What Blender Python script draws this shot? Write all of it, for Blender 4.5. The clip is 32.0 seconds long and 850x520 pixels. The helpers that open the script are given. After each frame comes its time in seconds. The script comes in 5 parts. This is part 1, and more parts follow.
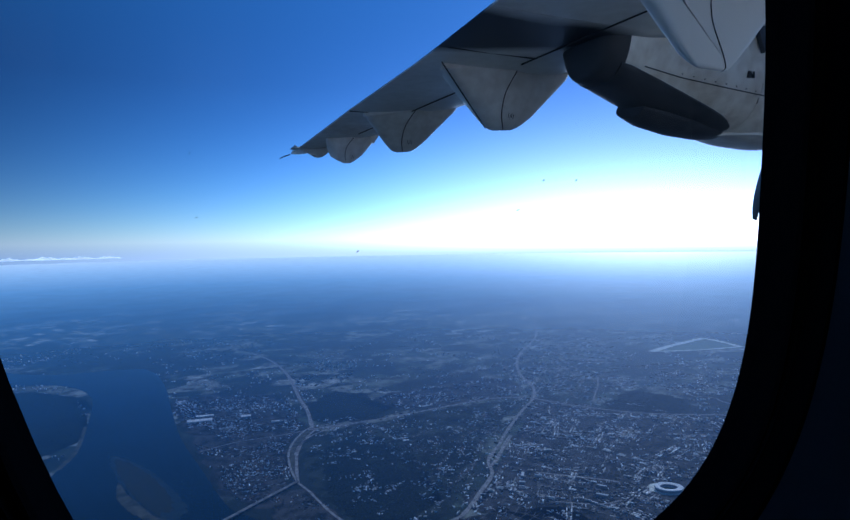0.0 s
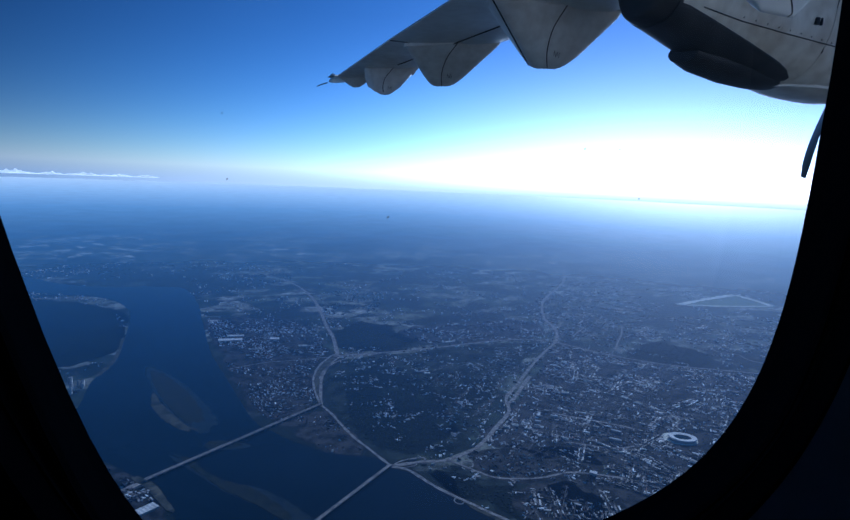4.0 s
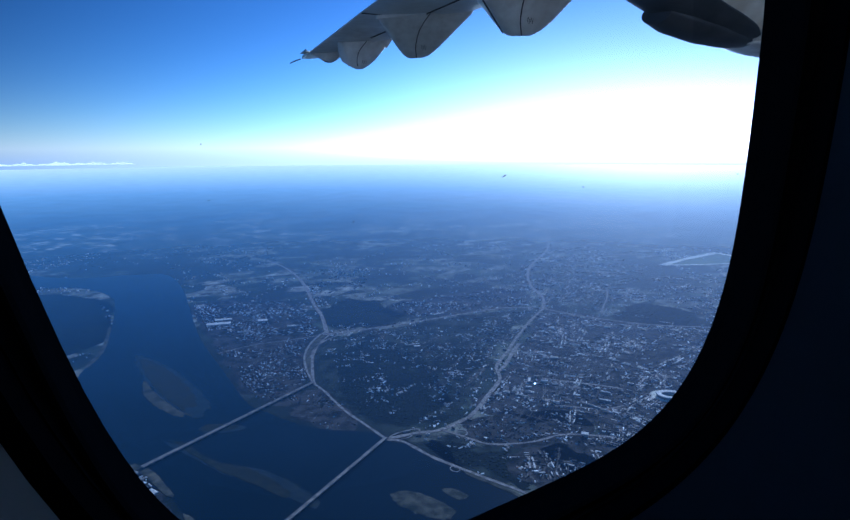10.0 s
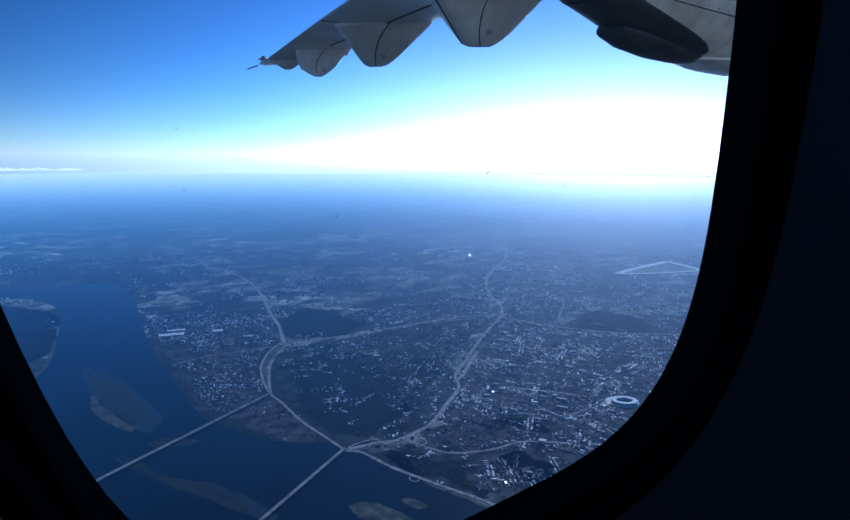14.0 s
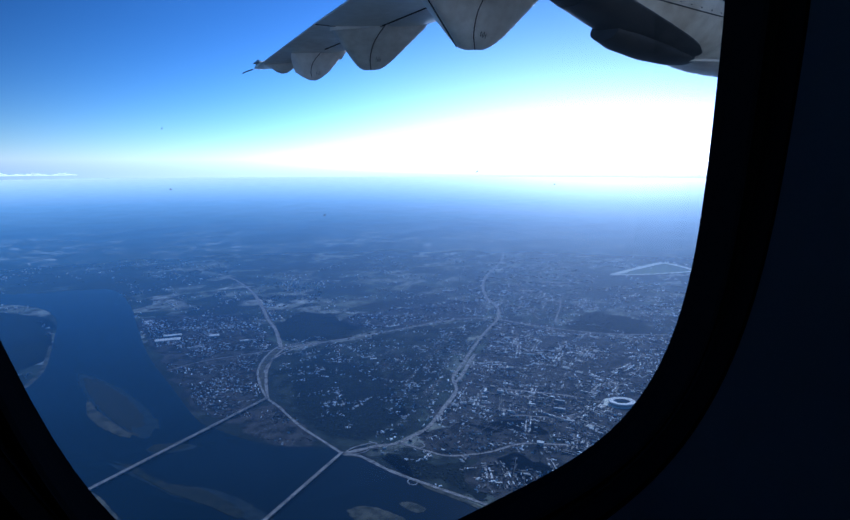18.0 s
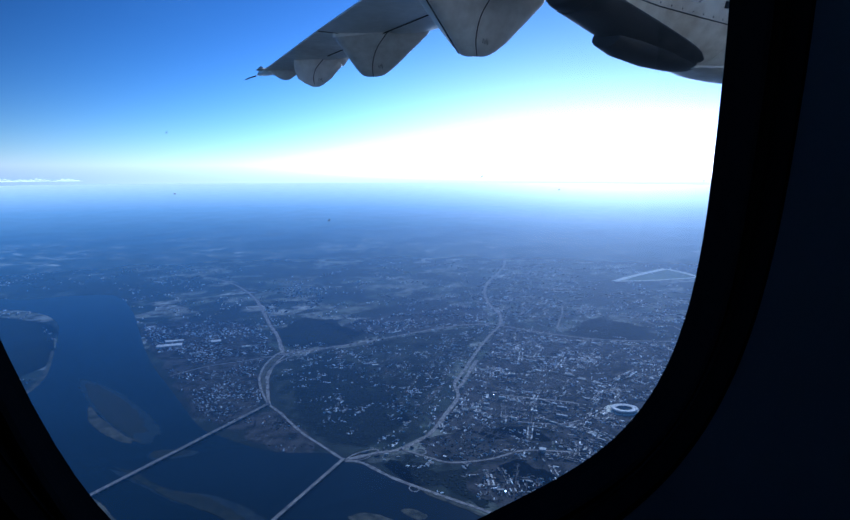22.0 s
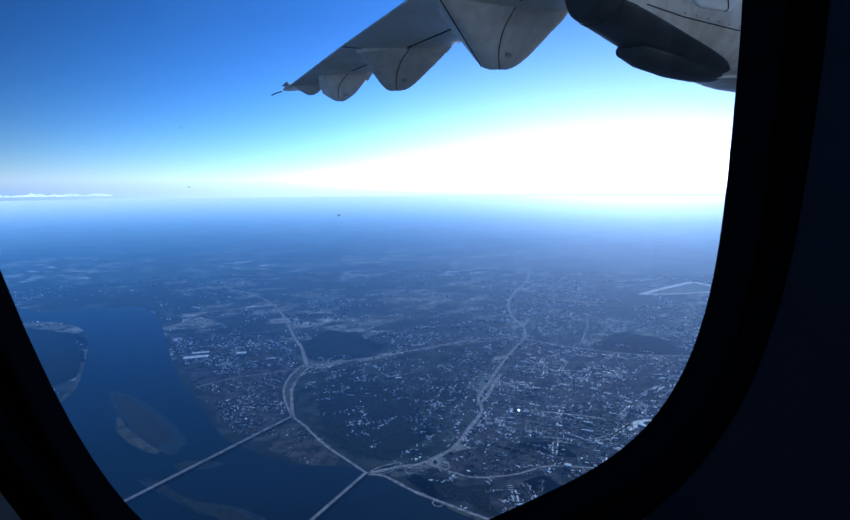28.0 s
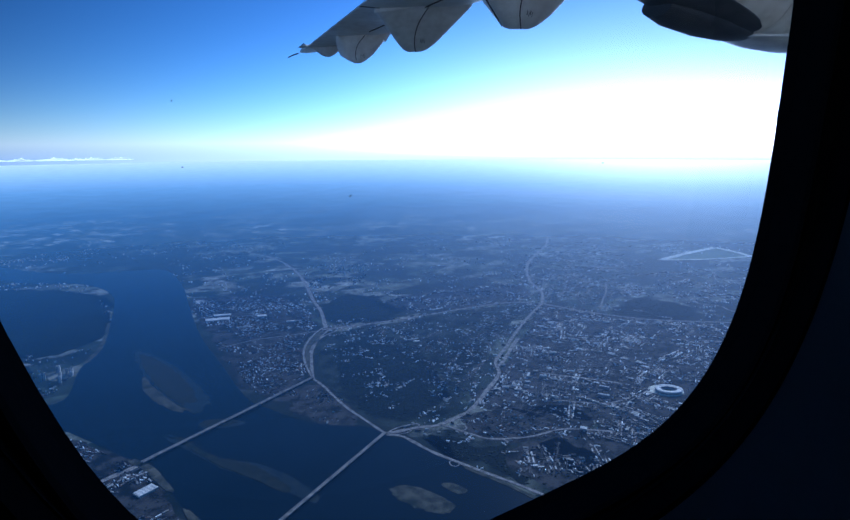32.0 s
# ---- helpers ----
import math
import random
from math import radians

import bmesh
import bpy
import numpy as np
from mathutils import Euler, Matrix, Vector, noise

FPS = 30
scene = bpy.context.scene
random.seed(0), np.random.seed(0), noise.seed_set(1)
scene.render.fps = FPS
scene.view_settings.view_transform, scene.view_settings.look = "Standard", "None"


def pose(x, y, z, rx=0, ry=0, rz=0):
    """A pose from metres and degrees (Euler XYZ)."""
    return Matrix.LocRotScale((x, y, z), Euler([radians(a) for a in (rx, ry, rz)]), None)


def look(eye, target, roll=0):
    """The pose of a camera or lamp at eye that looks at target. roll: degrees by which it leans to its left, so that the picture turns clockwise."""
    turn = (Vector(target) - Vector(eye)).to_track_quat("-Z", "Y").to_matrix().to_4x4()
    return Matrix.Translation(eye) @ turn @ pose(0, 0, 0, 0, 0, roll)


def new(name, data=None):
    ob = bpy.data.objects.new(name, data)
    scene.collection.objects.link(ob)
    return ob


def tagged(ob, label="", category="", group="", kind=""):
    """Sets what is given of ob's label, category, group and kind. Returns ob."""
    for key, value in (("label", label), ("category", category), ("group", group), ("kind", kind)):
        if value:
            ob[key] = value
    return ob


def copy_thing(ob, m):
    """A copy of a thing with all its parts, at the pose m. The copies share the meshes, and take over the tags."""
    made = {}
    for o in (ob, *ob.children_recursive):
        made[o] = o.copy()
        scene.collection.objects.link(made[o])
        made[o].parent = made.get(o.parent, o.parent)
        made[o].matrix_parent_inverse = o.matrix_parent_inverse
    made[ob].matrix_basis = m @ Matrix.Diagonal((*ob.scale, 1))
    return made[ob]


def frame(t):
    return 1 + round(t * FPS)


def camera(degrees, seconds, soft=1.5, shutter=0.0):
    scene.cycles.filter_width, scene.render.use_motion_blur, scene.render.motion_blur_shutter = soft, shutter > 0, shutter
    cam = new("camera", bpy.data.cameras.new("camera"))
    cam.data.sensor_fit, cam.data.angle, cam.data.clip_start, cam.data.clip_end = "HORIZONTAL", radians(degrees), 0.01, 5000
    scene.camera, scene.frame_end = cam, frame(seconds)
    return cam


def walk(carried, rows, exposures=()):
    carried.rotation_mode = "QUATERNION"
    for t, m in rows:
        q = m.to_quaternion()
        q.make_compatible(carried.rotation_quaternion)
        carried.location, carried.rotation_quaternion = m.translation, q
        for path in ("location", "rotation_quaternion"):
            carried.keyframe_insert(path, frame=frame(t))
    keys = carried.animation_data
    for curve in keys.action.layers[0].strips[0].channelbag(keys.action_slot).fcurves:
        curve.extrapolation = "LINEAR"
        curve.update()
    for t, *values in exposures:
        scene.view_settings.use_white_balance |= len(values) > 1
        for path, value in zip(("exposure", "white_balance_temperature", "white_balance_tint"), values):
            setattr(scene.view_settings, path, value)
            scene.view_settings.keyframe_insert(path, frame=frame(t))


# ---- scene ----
cam = camera(70.5, 32.0, soft=1.5)
EXPOSURES = [(0.0, -0.1, 4620, 10), (3.0, -0.1, 4620, 10), (6.0, -0.08, 4620, 10), (7.0, 0.1, 4620, 10), (9.5, 0.3, 4620, 10), (32.0, 0.3, 4620, 10)]
ROWS = [
    (0.0, 0.0034, 0.0103, -0.0122, 87.93, 0.93, -29.06),
    (0.5, 0.0027, 0.0101, -0.0111, 87.17, 0.57, -29.99),
    (1.0, 0.0021, 0.0099, -0.0100, 87.89, 1.03, -30.09),
    (1.5, 0.0013, 0.0096, -0.0090, 87.02, 1.21, -30.08),
    (2.0, 0.0007, 0.0095, -0.0080, 87.14, 0.57, -29.80),
    (2.5, 0.0013, 0.0105, -0.0062, 86.69, -0.66, -28.70),
    (3.0, 0.0020, 0.0114, -0.0043, 84.38, -1.76, -26.59),
    (3.5, 0.0036, 0.0125, -0.0035, 83.01, -2.19, -25.87),
    (5.5, 0.0102, 0.0171, 0.0000, 79.69, -2.72, -26.30),
    (6.0, 0.0118, 0.0182, 0.0009, 79.94, 0.08, -26.01),
    (6.5, 0.0104, 0.0027, 0.0031, 79.58, -2.54, -25.92),
    (7.0, 0.0089, -0.0127, 0.0053, 79.16, 0.61, -25.54),
    (7.5, 0.0076, -0.0127, 0.0063, 80.48, -0.64, -25.96),
    (8.0, 0.0062, -0.0129, 0.0074, 79.38, -0.65, -25.97),
    (8.5, 0.0050, -0.0129, 0.0084, 79.11, -0.49, -26.26),
    (9.0, 0.0036, -0.0130, 0.0095, 78.49, -0.17, -26.38),
    (9.5, 0.0025, -0.0119, 0.0092, 78.66, 0.03, -26.97),
    (10.0, 0.0013, -0.0108, 0.0088, 79.42, 0.24, -27.76),
    (10.5, 0.0003, -0.0097, 0.0086, 79.62, 0.32, -28.38),
    (11.0, -0.0008, -0.0086, 0.0082, 79.82, 0.55, -28.96),
    (11.5, -0.0017, -0.0064, 0.0070, 79.75, 0.31, -29.69),
    (12.0, -0.0026, -0.0041, 0.0058, 80.17, 0.25, -30.74),
    (12.5, -0.0031, -0.0028, 0.0044, 80.54, -0.21, -31.59),
    (13.0, -0.0037, -0.0015, 0.0030, 80.33, -0.03, -31.73),
    (13.5, -0.0035, -0.0010, 0.0032, 80.27, -0.26, -31.66),
    (14.0, -0.0032, -0.0004, 0.0034, 80.27, -0.42, -31.60),
    (14.5, -0.0030, 0.0002, 0.0036, 80.05, -0.45, -31.56),
    (16.5, -0.0018, -0.0005, 0.0029, 80.23, -0.32, -31.83),
    (17.0, -0.0015, -0.0006, 0.0027, 80.02, -0.52, -32.03),
    (17.5, -0.0013, -0.0012, 0.0023, 80.51, 0.20, -32.06),
    (18.0, -0.0011, -0.0017, 0.0019, 80.54, -0.04, -32.00),
    (18.5, -0.0010, -0.0021, 0.0014, 80.62, -0.21, -31.94),
    (19.0, -0.0008, -0.0027, 0.0009, 80.54, -0.51, -31.91),
    (19.5, -0.0008, -0.0028, 0.0013, 80.65, -0.59, -31.87),
    (20.0, -0.0008, -0.0030, 0.0016, 80.62, -0.65, -31.92),
    (20.5, -0.0009, -0.0032, 0.0021, 80.81, -0.68, -31.75),
    (21.0, -0.0009, -0.0033, 0.0024, 81.06, -0.54, -31.77),
    (21.5, -0.0011, -0.0019, 0.0019, 81.28, -0.29, -31.88),
    (22.0, -0.0013, -0.0003, 0.0015, 81.11, -0.08, -31.81),
    (22.5, -0.0016, 0.0013, 0.0009, 81.31, -0.15, -31.90),
    (23.0, -0.0018, 0.0027, 0.0004, 81.20, -0.74, -31.43),
    (23.5, -0.0013, 0.0031, 0.0001, 81.63, -1.13, -30.77),
    (24.0, -0.0009, 0.0036, -0.0002, 81.92, -0.38, -30.90),
    (24.5, -0.0004, 0.0040, -0.0005, 81.89, 0.10, -30.89),
    (25.0, 0.0000, 0.0044, -0.0009, 81.87, 0.07, -30.92),
    (25.5, 0.0002, 0.0026, -0.0014, 81.83, 0.26, -31.04),
    (27.5, 0.0007, -0.0050, -0.0035, 82.20, 1.31, -30.99),
    (28.0, 0.0009, -0.0069, -0.0041, 82.34, 0.23, -29.60),
    (28.5, 0.0038, -0.0036, -0.0028, 80.76, 0.44, -30.23),
    (29.0, 0.0067, -0.0002, -0.0016, 78.91, 0.14, -29.70),
    (29.5, 0.0096, 0.0031, -0.0003, 77.66, 0.21, -27.31),
    (30.0, 0.0125, 0.0064, 0.0009, 78.15, 1.04, -27.47),
    (30.5, 0.0118, 0.0072, 0.0006, 78.38, 0.89, -27.65),
    (31.0, 0.0111, 0.0082, 0.0004, 78.50, 0.90, -28.17),
    (31.5, 0.0103, 0.0091, 0.0000, 78.66, 0.79, -27.61),
    (32.0, 0.0097, 0.0099, -0.0003, 78.96, 0.31, -27.87),
]
walk(cam, [(t, pose(x, y, z, rx, ry, rz)) for t, x, y, z, rx, ry, rz in ROWS], EXPOSURES)

# The place is a cabin window, a wing with its engine, and the country far below. X points along the aircraft's nose,
# Y out of the left side, Z up. The country is laid out at about 1:19, so that its horizon lies within the lens's far limit.
WIN = dict(cx=0.1428, cz=0.0234, a=0.1702, b=0.1875, aft=3.9, fore=2.98, y=0.1656)
RIM = dict(cx=0.1442, cz=0.0229, a=0.1812, b=0.195, aft=3.2, fore=2.63, y=0.1323)
SKIN = dict(WIN, a=0.21, b=0.24)
SHEAR, SLOPE, YAW = -0.2034, -0.1463, 0.1270
H = 140.0
SUN_AZ, SUN_EL = 50.0, 26.0

import mathutils

# ---- world, sun, exposure ----
world = bpy.data.worlds.new("sky")
scene.world = world
world.use_nodes = True
wn, wl = world.node_tree.nodes, world.node_tree.links
sky = wn.new("ShaderNodeTexSky")
sky.sky_type = "NISHITA"
sky.sun_disc = False
sky.sun_elevation, sky.sun_rotation = radians(SUN_EL), radians(SUN_AZ)
sky.altitude, sky.air_density, sky.dust_density, sky.ozone_density = 1500, 0.8, 0.15, 3.0
wn["Background"].inputs["Strength"].default_value = 1.0
SKY_GAIN, SKY_DEPTH = 0.094, 1.5


def node(tree, kind, *values, **settings):
    """A node with its settings, and its inputs set from numbers or linked from sockets."""
    q = tree.nodes.new(kind)
    for key, value in settings.items():
        if key == "operation":
            q.operation = value
    for i, v in enumerate(values):
        if isinstance(v, bpy.types.NodeSocket):
            tree.links.new(v, q.inputs[i])
        elif v is not None:
            q.inputs[i].default_value = v
    return q.outputs


# the low air towards the sun glows white; elsewhere the sky keeps its blue
wt = world.node_tree
way = node(wt, "ShaderNodeTexCoord")["Generated"]
xyz = node(wt, "ShaderNodeSeparateXYZ", way)
toward = node(wt, "ShaderNodeVectorMath", way, (math.sin(radians(SUN_AZ)), math.cos(radians(SUN_AZ)), 0.0), operation="DOT_PRODUCT")["Value"]
ahead = node(wt, "ShaderNodeMath", node(wt, "ShaderNodeMath", toward, 0.0, operation="MAXIMUM")[0], 16.0, operation="POWER")[0]
low = node(wt, "ShaderNodeMath", math.e, node(wt, "ShaderNodeMath", node(wt, "ShaderNodeMath", xyz[2], 0.0, operation="MAXIMUM")[0], -1.0 / 0.070, operation="MULTIPLY")[0], operation="POWER")[0]
low2 = node(wt, "ShaderNodeMath", low, low, operation="MULTIPLY")[0]
glow = node(wt, "ShaderNodeMath", ahead, low, operation="MULTIPLY")[0]
scaled = node(wt, "ShaderNodeVectorMath", sky.outputs[0], (SKY_GAIN * 1.05, SKY_GAIN * 1.05, SKY_GAIN * 1.01), operation="MULTIPLY")[0]
deep = node(wt, "ShaderNodeGamma", scaled, SKY_DEPTH)[0]
band = node(wt, "ShaderNodeVectorMath", (0.21, 0.185, 0.215), low2, operation="MULTIPLY")[0]
shine = node(wt, "ShaderNodeVectorMath", node(wt, "ShaderNodeVectorMath", (2.95, 2.5, 2.7), glow, operation="MULTIPLY")[0], band, operation="ADD")
turned = node(wt, "ShaderNodeMapRange", toward, 0.35, 0.92, 0.26, 1.0)[0]
both = node(wt, "ShaderNodeVectorMath", node(wt, "ShaderNodeVectorMath", deep, turned, operation="MULTIPLY")[0], shine[0], operation="ADD")[0]
# the clear air overhead keeps a share of the scattered blue
upper = node(wt, "ShaderNodeMapRange", xyz[2], 0.24, 0.40, 0.0, 0.16)[0]
both = node(wt, "ShaderNodeVectorMath", node(wt, "ShaderNodeVectorMath", (0.12, 0.35, 0.70), upper, operation="MULTIPLY")[0], both, operation="ADD")[0]
# the lowest air lies in the haze and takes its softer tone
height = node(wt, "ShaderNodeMath", node(wt, "ShaderNodeMath", xyz[2], 0.0285, operation="ADD")[0], 0.0, operation="MAXIMUM")[0]
veil = node(wt, "ShaderNodeMath", math.e, node(wt, "ShaderNodeMath", node(wt, "ShaderNodeMath", height, 2.0, operation="POWER")[0], -1.0 / 0.021 ** 2, operation="MULTIPLY")[0], operation="POWER")[0]
haze_tone = wt.nodes.new("ShaderNodeMix")
haze_tone.data_type = "RGBA"
haze_tone.inputs["A"].default_value, haze_tone.inputs["B"].default_value = (0.34, 0.41, 0.51, 1), (0.95, 1.0, 1.05, 1)
wl.new(node(wt, "ShaderNodeMapRange", toward, 0.52, 0.98, 0.0, 1.0)[0], haze_tone.inputs["Factor"])
air_mix = wt.nodes.new("ShaderNodeMix")
air_mix.data_type = "RGBA"
wl.new(veil, air_mix.inputs["Factor"])
wl.new(both, air_mix.inputs["A"])
wl.new(haze_tone.outputs["Result"], air_mix.inputs["B"])
wl.new(air_mix.outputs["Result"], wn["Background"].inputs["Color"])

sun_way = Vector((math.sin(radians(SUN_AZ)) * math.cos(radians(SUN_EL)), math.cos(radians(SUN_AZ)) * math.cos(radians(SUN_EL)), math.sin(radians(SUN_EL))))
sun = new("sun", bpy.data.lights.new("sun", "SUN"))
sun.data.energy, sun.data.angle, sun.data.color = 2.8, radians(0.53), (1.0, 0.97, 0.92)
sun.matrix_world = look(sun_way * 300, (0, 0, 0))


# ---- materials ----
def material(name, color, rough=0.6, metal=0.0, color2=None, scale=5.0, fine=60.0, bump=0.0, spec=0.5, mix=0.5, by_object=0.0):
    """A surface of two colours that mix by coarse and fine noise, with relief."""
    m = bpy.data.materials.new(name)
    m.use_nodes = True
    n, l = m.node_tree.nodes, m.node_tree.links
    p = n["Principled BSDF"]
    p.inputs["Roughness"].default_value, p.inputs["Metallic"].default_value = rough, metal
    p.inputs["Specular IOR Level"].default_value = spec
    co = n.new("ShaderNodeTexCoord")
    a, b = n.new("ShaderNodeTexNoise"), n.new("ShaderNodeTexNoise")
    for q, s, d in ((a, scale, 6), (b, fine, 3)):
        q.inputs["Scale"].default_value, q.inputs["Detail"].default_value = s, d
        l.new(co.outputs["Object"], q.inputs["Vector"])
    add = n.new("ShaderNodeMath")
    add.operation = "MULTIPLY_ADD"
    l.new(b.outputs["Fac"], add.inputs[0])
    add.inputs[1].default_value = 0.5
    l.new(a.outputs["Fac"], add.inputs[2])
    ramp = n.new("ShaderNodeMapRange")
    ramp.inputs["From Min"].default_value, ramp.inputs["From Max"].default_value = 0.75 - 0.5 * mix, 0.75 + 0.5 * mix
    l.new(add.outputs[0], ramp.inputs["Value"])
    c = n.new("ShaderNodeMix")
    c.data_type = "RGBA"
    c.inputs["A"].default_value = (*color, 1)
    c.inputs["B"].default_value = (*(color2 or [v * 0.7 for v in color]), 1)
    l.new(ramp.outputs[0], c.inputs["Factor"])
    out = c.outputs["Result"]
    if by_object:
        inf, hs, mr = n.new("ShaderNodeObjectInfo"), n.new("ShaderNodeHueSaturation"), n.new("ShaderNodeMapRange")
        mr.inputs["To Min"].default_value, mr.inputs["To Max"].default_value = 1 - by_object, 1 + by_object
        l.new(inf.outputs["Random"], mr.inputs["Value"])
        l.new(mr.outputs[0], hs.inputs["Value"])
        l.new(out, hs.inputs["Color"])
        out = hs.outputs["Color"]
    l.new(out, p.inputs["Base Color"])
    if bump:
        bp = n.new("ShaderNodeBump")
        bp.inputs["Strength"].default_value = bump
        l.new(add.outputs[0], bp.inputs["Height"])
        l.new(bp.outputs[0], p.inputs["Normal"])
    return m


def island_material(name, colors, rough, spec=0.4):
    """Colours that differ from piece to piece of a joined mesh."""
    m = material(name, colors[0], rough, scale=0.3, fine=3.0, spec=spec)
    n, l = m.node_tree.nodes, m.node_tree.links
    g, r = n.new("ShaderNodeNewGeometry"), n.new("ShaderNodeValToRGB")
    r.color_ramp.interpolation = "CONSTANT"
    while len(r.color_ramp.elements) < len(colors):
        r.color_ramp.elements.new(1.0)
    for i, col in enumerate(colors):
        r.color_ramp.elements[i].position = i / len(colors)
        r.color_ramp.elements[i].color = (*col, 1)
    l.new(g.outputs["Random Per Island"], r.inputs["Fac"])
    l.new(r.outputs["Color"], n["Principled BSDF"].inputs["Base Color"])
    return m


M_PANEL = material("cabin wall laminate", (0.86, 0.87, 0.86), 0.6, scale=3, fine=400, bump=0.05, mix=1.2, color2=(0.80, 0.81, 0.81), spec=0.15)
# forward side of the same wall: its shade is put into this darker colour
M_PANEL_SHADED = material("cabin laminate with shade painted in", (0.095, 0.13, 0.19), 0.6, scale=3, fine=400, bump=0.05, mix=1.2, color2=(0.08, 0.107, 0.158), spec=0.15)
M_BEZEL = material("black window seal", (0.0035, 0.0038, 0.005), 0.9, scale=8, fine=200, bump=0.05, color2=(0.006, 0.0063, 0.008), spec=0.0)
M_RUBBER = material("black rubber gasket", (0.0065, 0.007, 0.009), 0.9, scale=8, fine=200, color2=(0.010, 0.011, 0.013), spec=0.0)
M_CARPET = material("grey cabin carpet", (0.36, 0.38, 0.42), 0.95, scale=5, fine=300, bump=0.3)
M_SKIN = material("white aircraft paint", (0.88, 0.83, 0.75), 0.35, scale=1.2, fine=14, bump=0.02, color2=(0.76, 0.71, 0.63), mix=0.9)
M_WING = material("grey wing paint", (0.92, 0.86, 0.79), 0.38, scale=1.1, fine=9, bump=0.02, color2=(0.60, 0.53, 0.46), mix=0.4, spec=1.0)
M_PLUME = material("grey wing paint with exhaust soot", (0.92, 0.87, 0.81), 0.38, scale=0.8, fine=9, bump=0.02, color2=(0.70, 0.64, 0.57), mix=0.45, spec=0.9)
M_SOOT = material("sooted dark paint", (0.026, 0.028, 0.034), 0.55, scale=1.6, fine=9, color2=(0.075, 0.074, 0.078), mix=0.35, spec=0.35)
M_COWL = material("cream nacelle paint", (0.93, 0.84, 0.70), 0.33, scale=1.9, fine=11, bump=0.02, color2=(0.52, 0.41, 0.28), mix=0.36, spec=1.0)
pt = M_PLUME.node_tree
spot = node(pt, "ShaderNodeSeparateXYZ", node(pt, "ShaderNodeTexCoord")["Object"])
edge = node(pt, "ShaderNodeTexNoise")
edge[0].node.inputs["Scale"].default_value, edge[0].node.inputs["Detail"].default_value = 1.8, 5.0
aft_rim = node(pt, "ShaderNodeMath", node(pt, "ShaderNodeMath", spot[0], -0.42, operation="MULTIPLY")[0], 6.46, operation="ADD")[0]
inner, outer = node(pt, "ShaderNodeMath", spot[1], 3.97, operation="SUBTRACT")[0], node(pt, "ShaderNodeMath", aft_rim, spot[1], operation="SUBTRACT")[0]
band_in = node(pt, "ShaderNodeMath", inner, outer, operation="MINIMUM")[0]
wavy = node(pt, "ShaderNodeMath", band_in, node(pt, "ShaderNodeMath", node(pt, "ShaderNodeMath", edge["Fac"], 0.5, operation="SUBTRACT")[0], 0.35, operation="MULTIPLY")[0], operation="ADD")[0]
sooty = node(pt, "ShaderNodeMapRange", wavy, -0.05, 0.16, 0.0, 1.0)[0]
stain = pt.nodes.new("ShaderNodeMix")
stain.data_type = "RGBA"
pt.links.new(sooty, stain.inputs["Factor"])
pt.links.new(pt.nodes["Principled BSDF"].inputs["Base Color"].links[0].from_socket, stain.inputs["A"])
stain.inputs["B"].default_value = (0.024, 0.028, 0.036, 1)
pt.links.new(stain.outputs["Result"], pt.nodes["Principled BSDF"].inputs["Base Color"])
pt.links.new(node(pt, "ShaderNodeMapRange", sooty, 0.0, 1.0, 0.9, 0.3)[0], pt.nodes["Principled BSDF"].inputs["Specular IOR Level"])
M_SEAM = material("dark joint sealant", (0.03, 0.03, 0.032), 0.7, scale=6, fine=60)
M_STEEL = material("burnt exhaust steel", (0.10, 0.095, 0.09), 0.35, 0.8, scale=4, fine=50, bump=0.05)
M_BLADE = material("black propeller blade", (0.03, 0.03, 0.032), 0.45, scale=3, fine=40)
M_SPECK = material("window dirt", (0.3, 0.3, 0.3), 0.9, scale=200, fine=900)
M_ROAD = material("worn asphalt road", (0.36, 0.33, 0.30), 0.9, scale=0.35, fine=3.0, color2=(0.12, 0.112, 0.105), mix=0.32, spec=0.04)
M_STREET = material("side street asphalt", (0.20, 0.185, 0.17), 0.9, scale=0.35, fine=3.0, color2=(0.06, 0.057, 0.053), mix=0.32, spec=0.04)
M_BRIDGE = material("bridge concrete", (0.30, 0.28, 0.26), 0.8, scale=0.2, fine=2.5, color2=(0.22, 0.21, 0.2), spec=0.06)
M_SAND = material("river sand", (0.095, 0.090, 0.066), 0.95, scale=0.22, fine=2.5, color2=(0.020, 0.026, 0.022), mix=0.28, spec=0.04)
M_ISLAND = material("island scrub", (0.009, 0.015, 0.012), 0.95, scale=0.30, fine=3.0, color2=(0.028, 0.030, 0.023), mix=0.30, spec=0.04)
M_RUNWAY = material("pale concrete runway", (0.80, 0.78, 0.66), 0.85, scale=0.1, fine=1.5, color2=(0.66, 0.64, 0.54), spec=0.06)
M_GRASS = material("airfield grass", (0.14, 0.17, 0.08), 0.95, scale=0.03, fine=0.4, color2=(0.09, 0.12, 0.06), spec=0.06)
M_WOOD = material("dark woodland floor", (0.003, 0.006, 0.005), 0.95, scale=0.05, fine=0.9, color2=(0.011, 0.015, 0.011), bump=0.3, mix=0.35, spec=0.02)
M_PARK = material("park ground", (0.004, 0.008, 0.007), 0.95, scale=0.09, fine=1.1, color2=(0.040, 0.046, 0.034), bump=0.2, mix=0.17, spec=0.02)
M_LAWN = material("winter lawn", (0.030, 0.042, 0.026), 0.95, scale=0.2, fine=1.6, color2=(0.012, 0.018, 0.013), mix=0.3, spec=0.03)
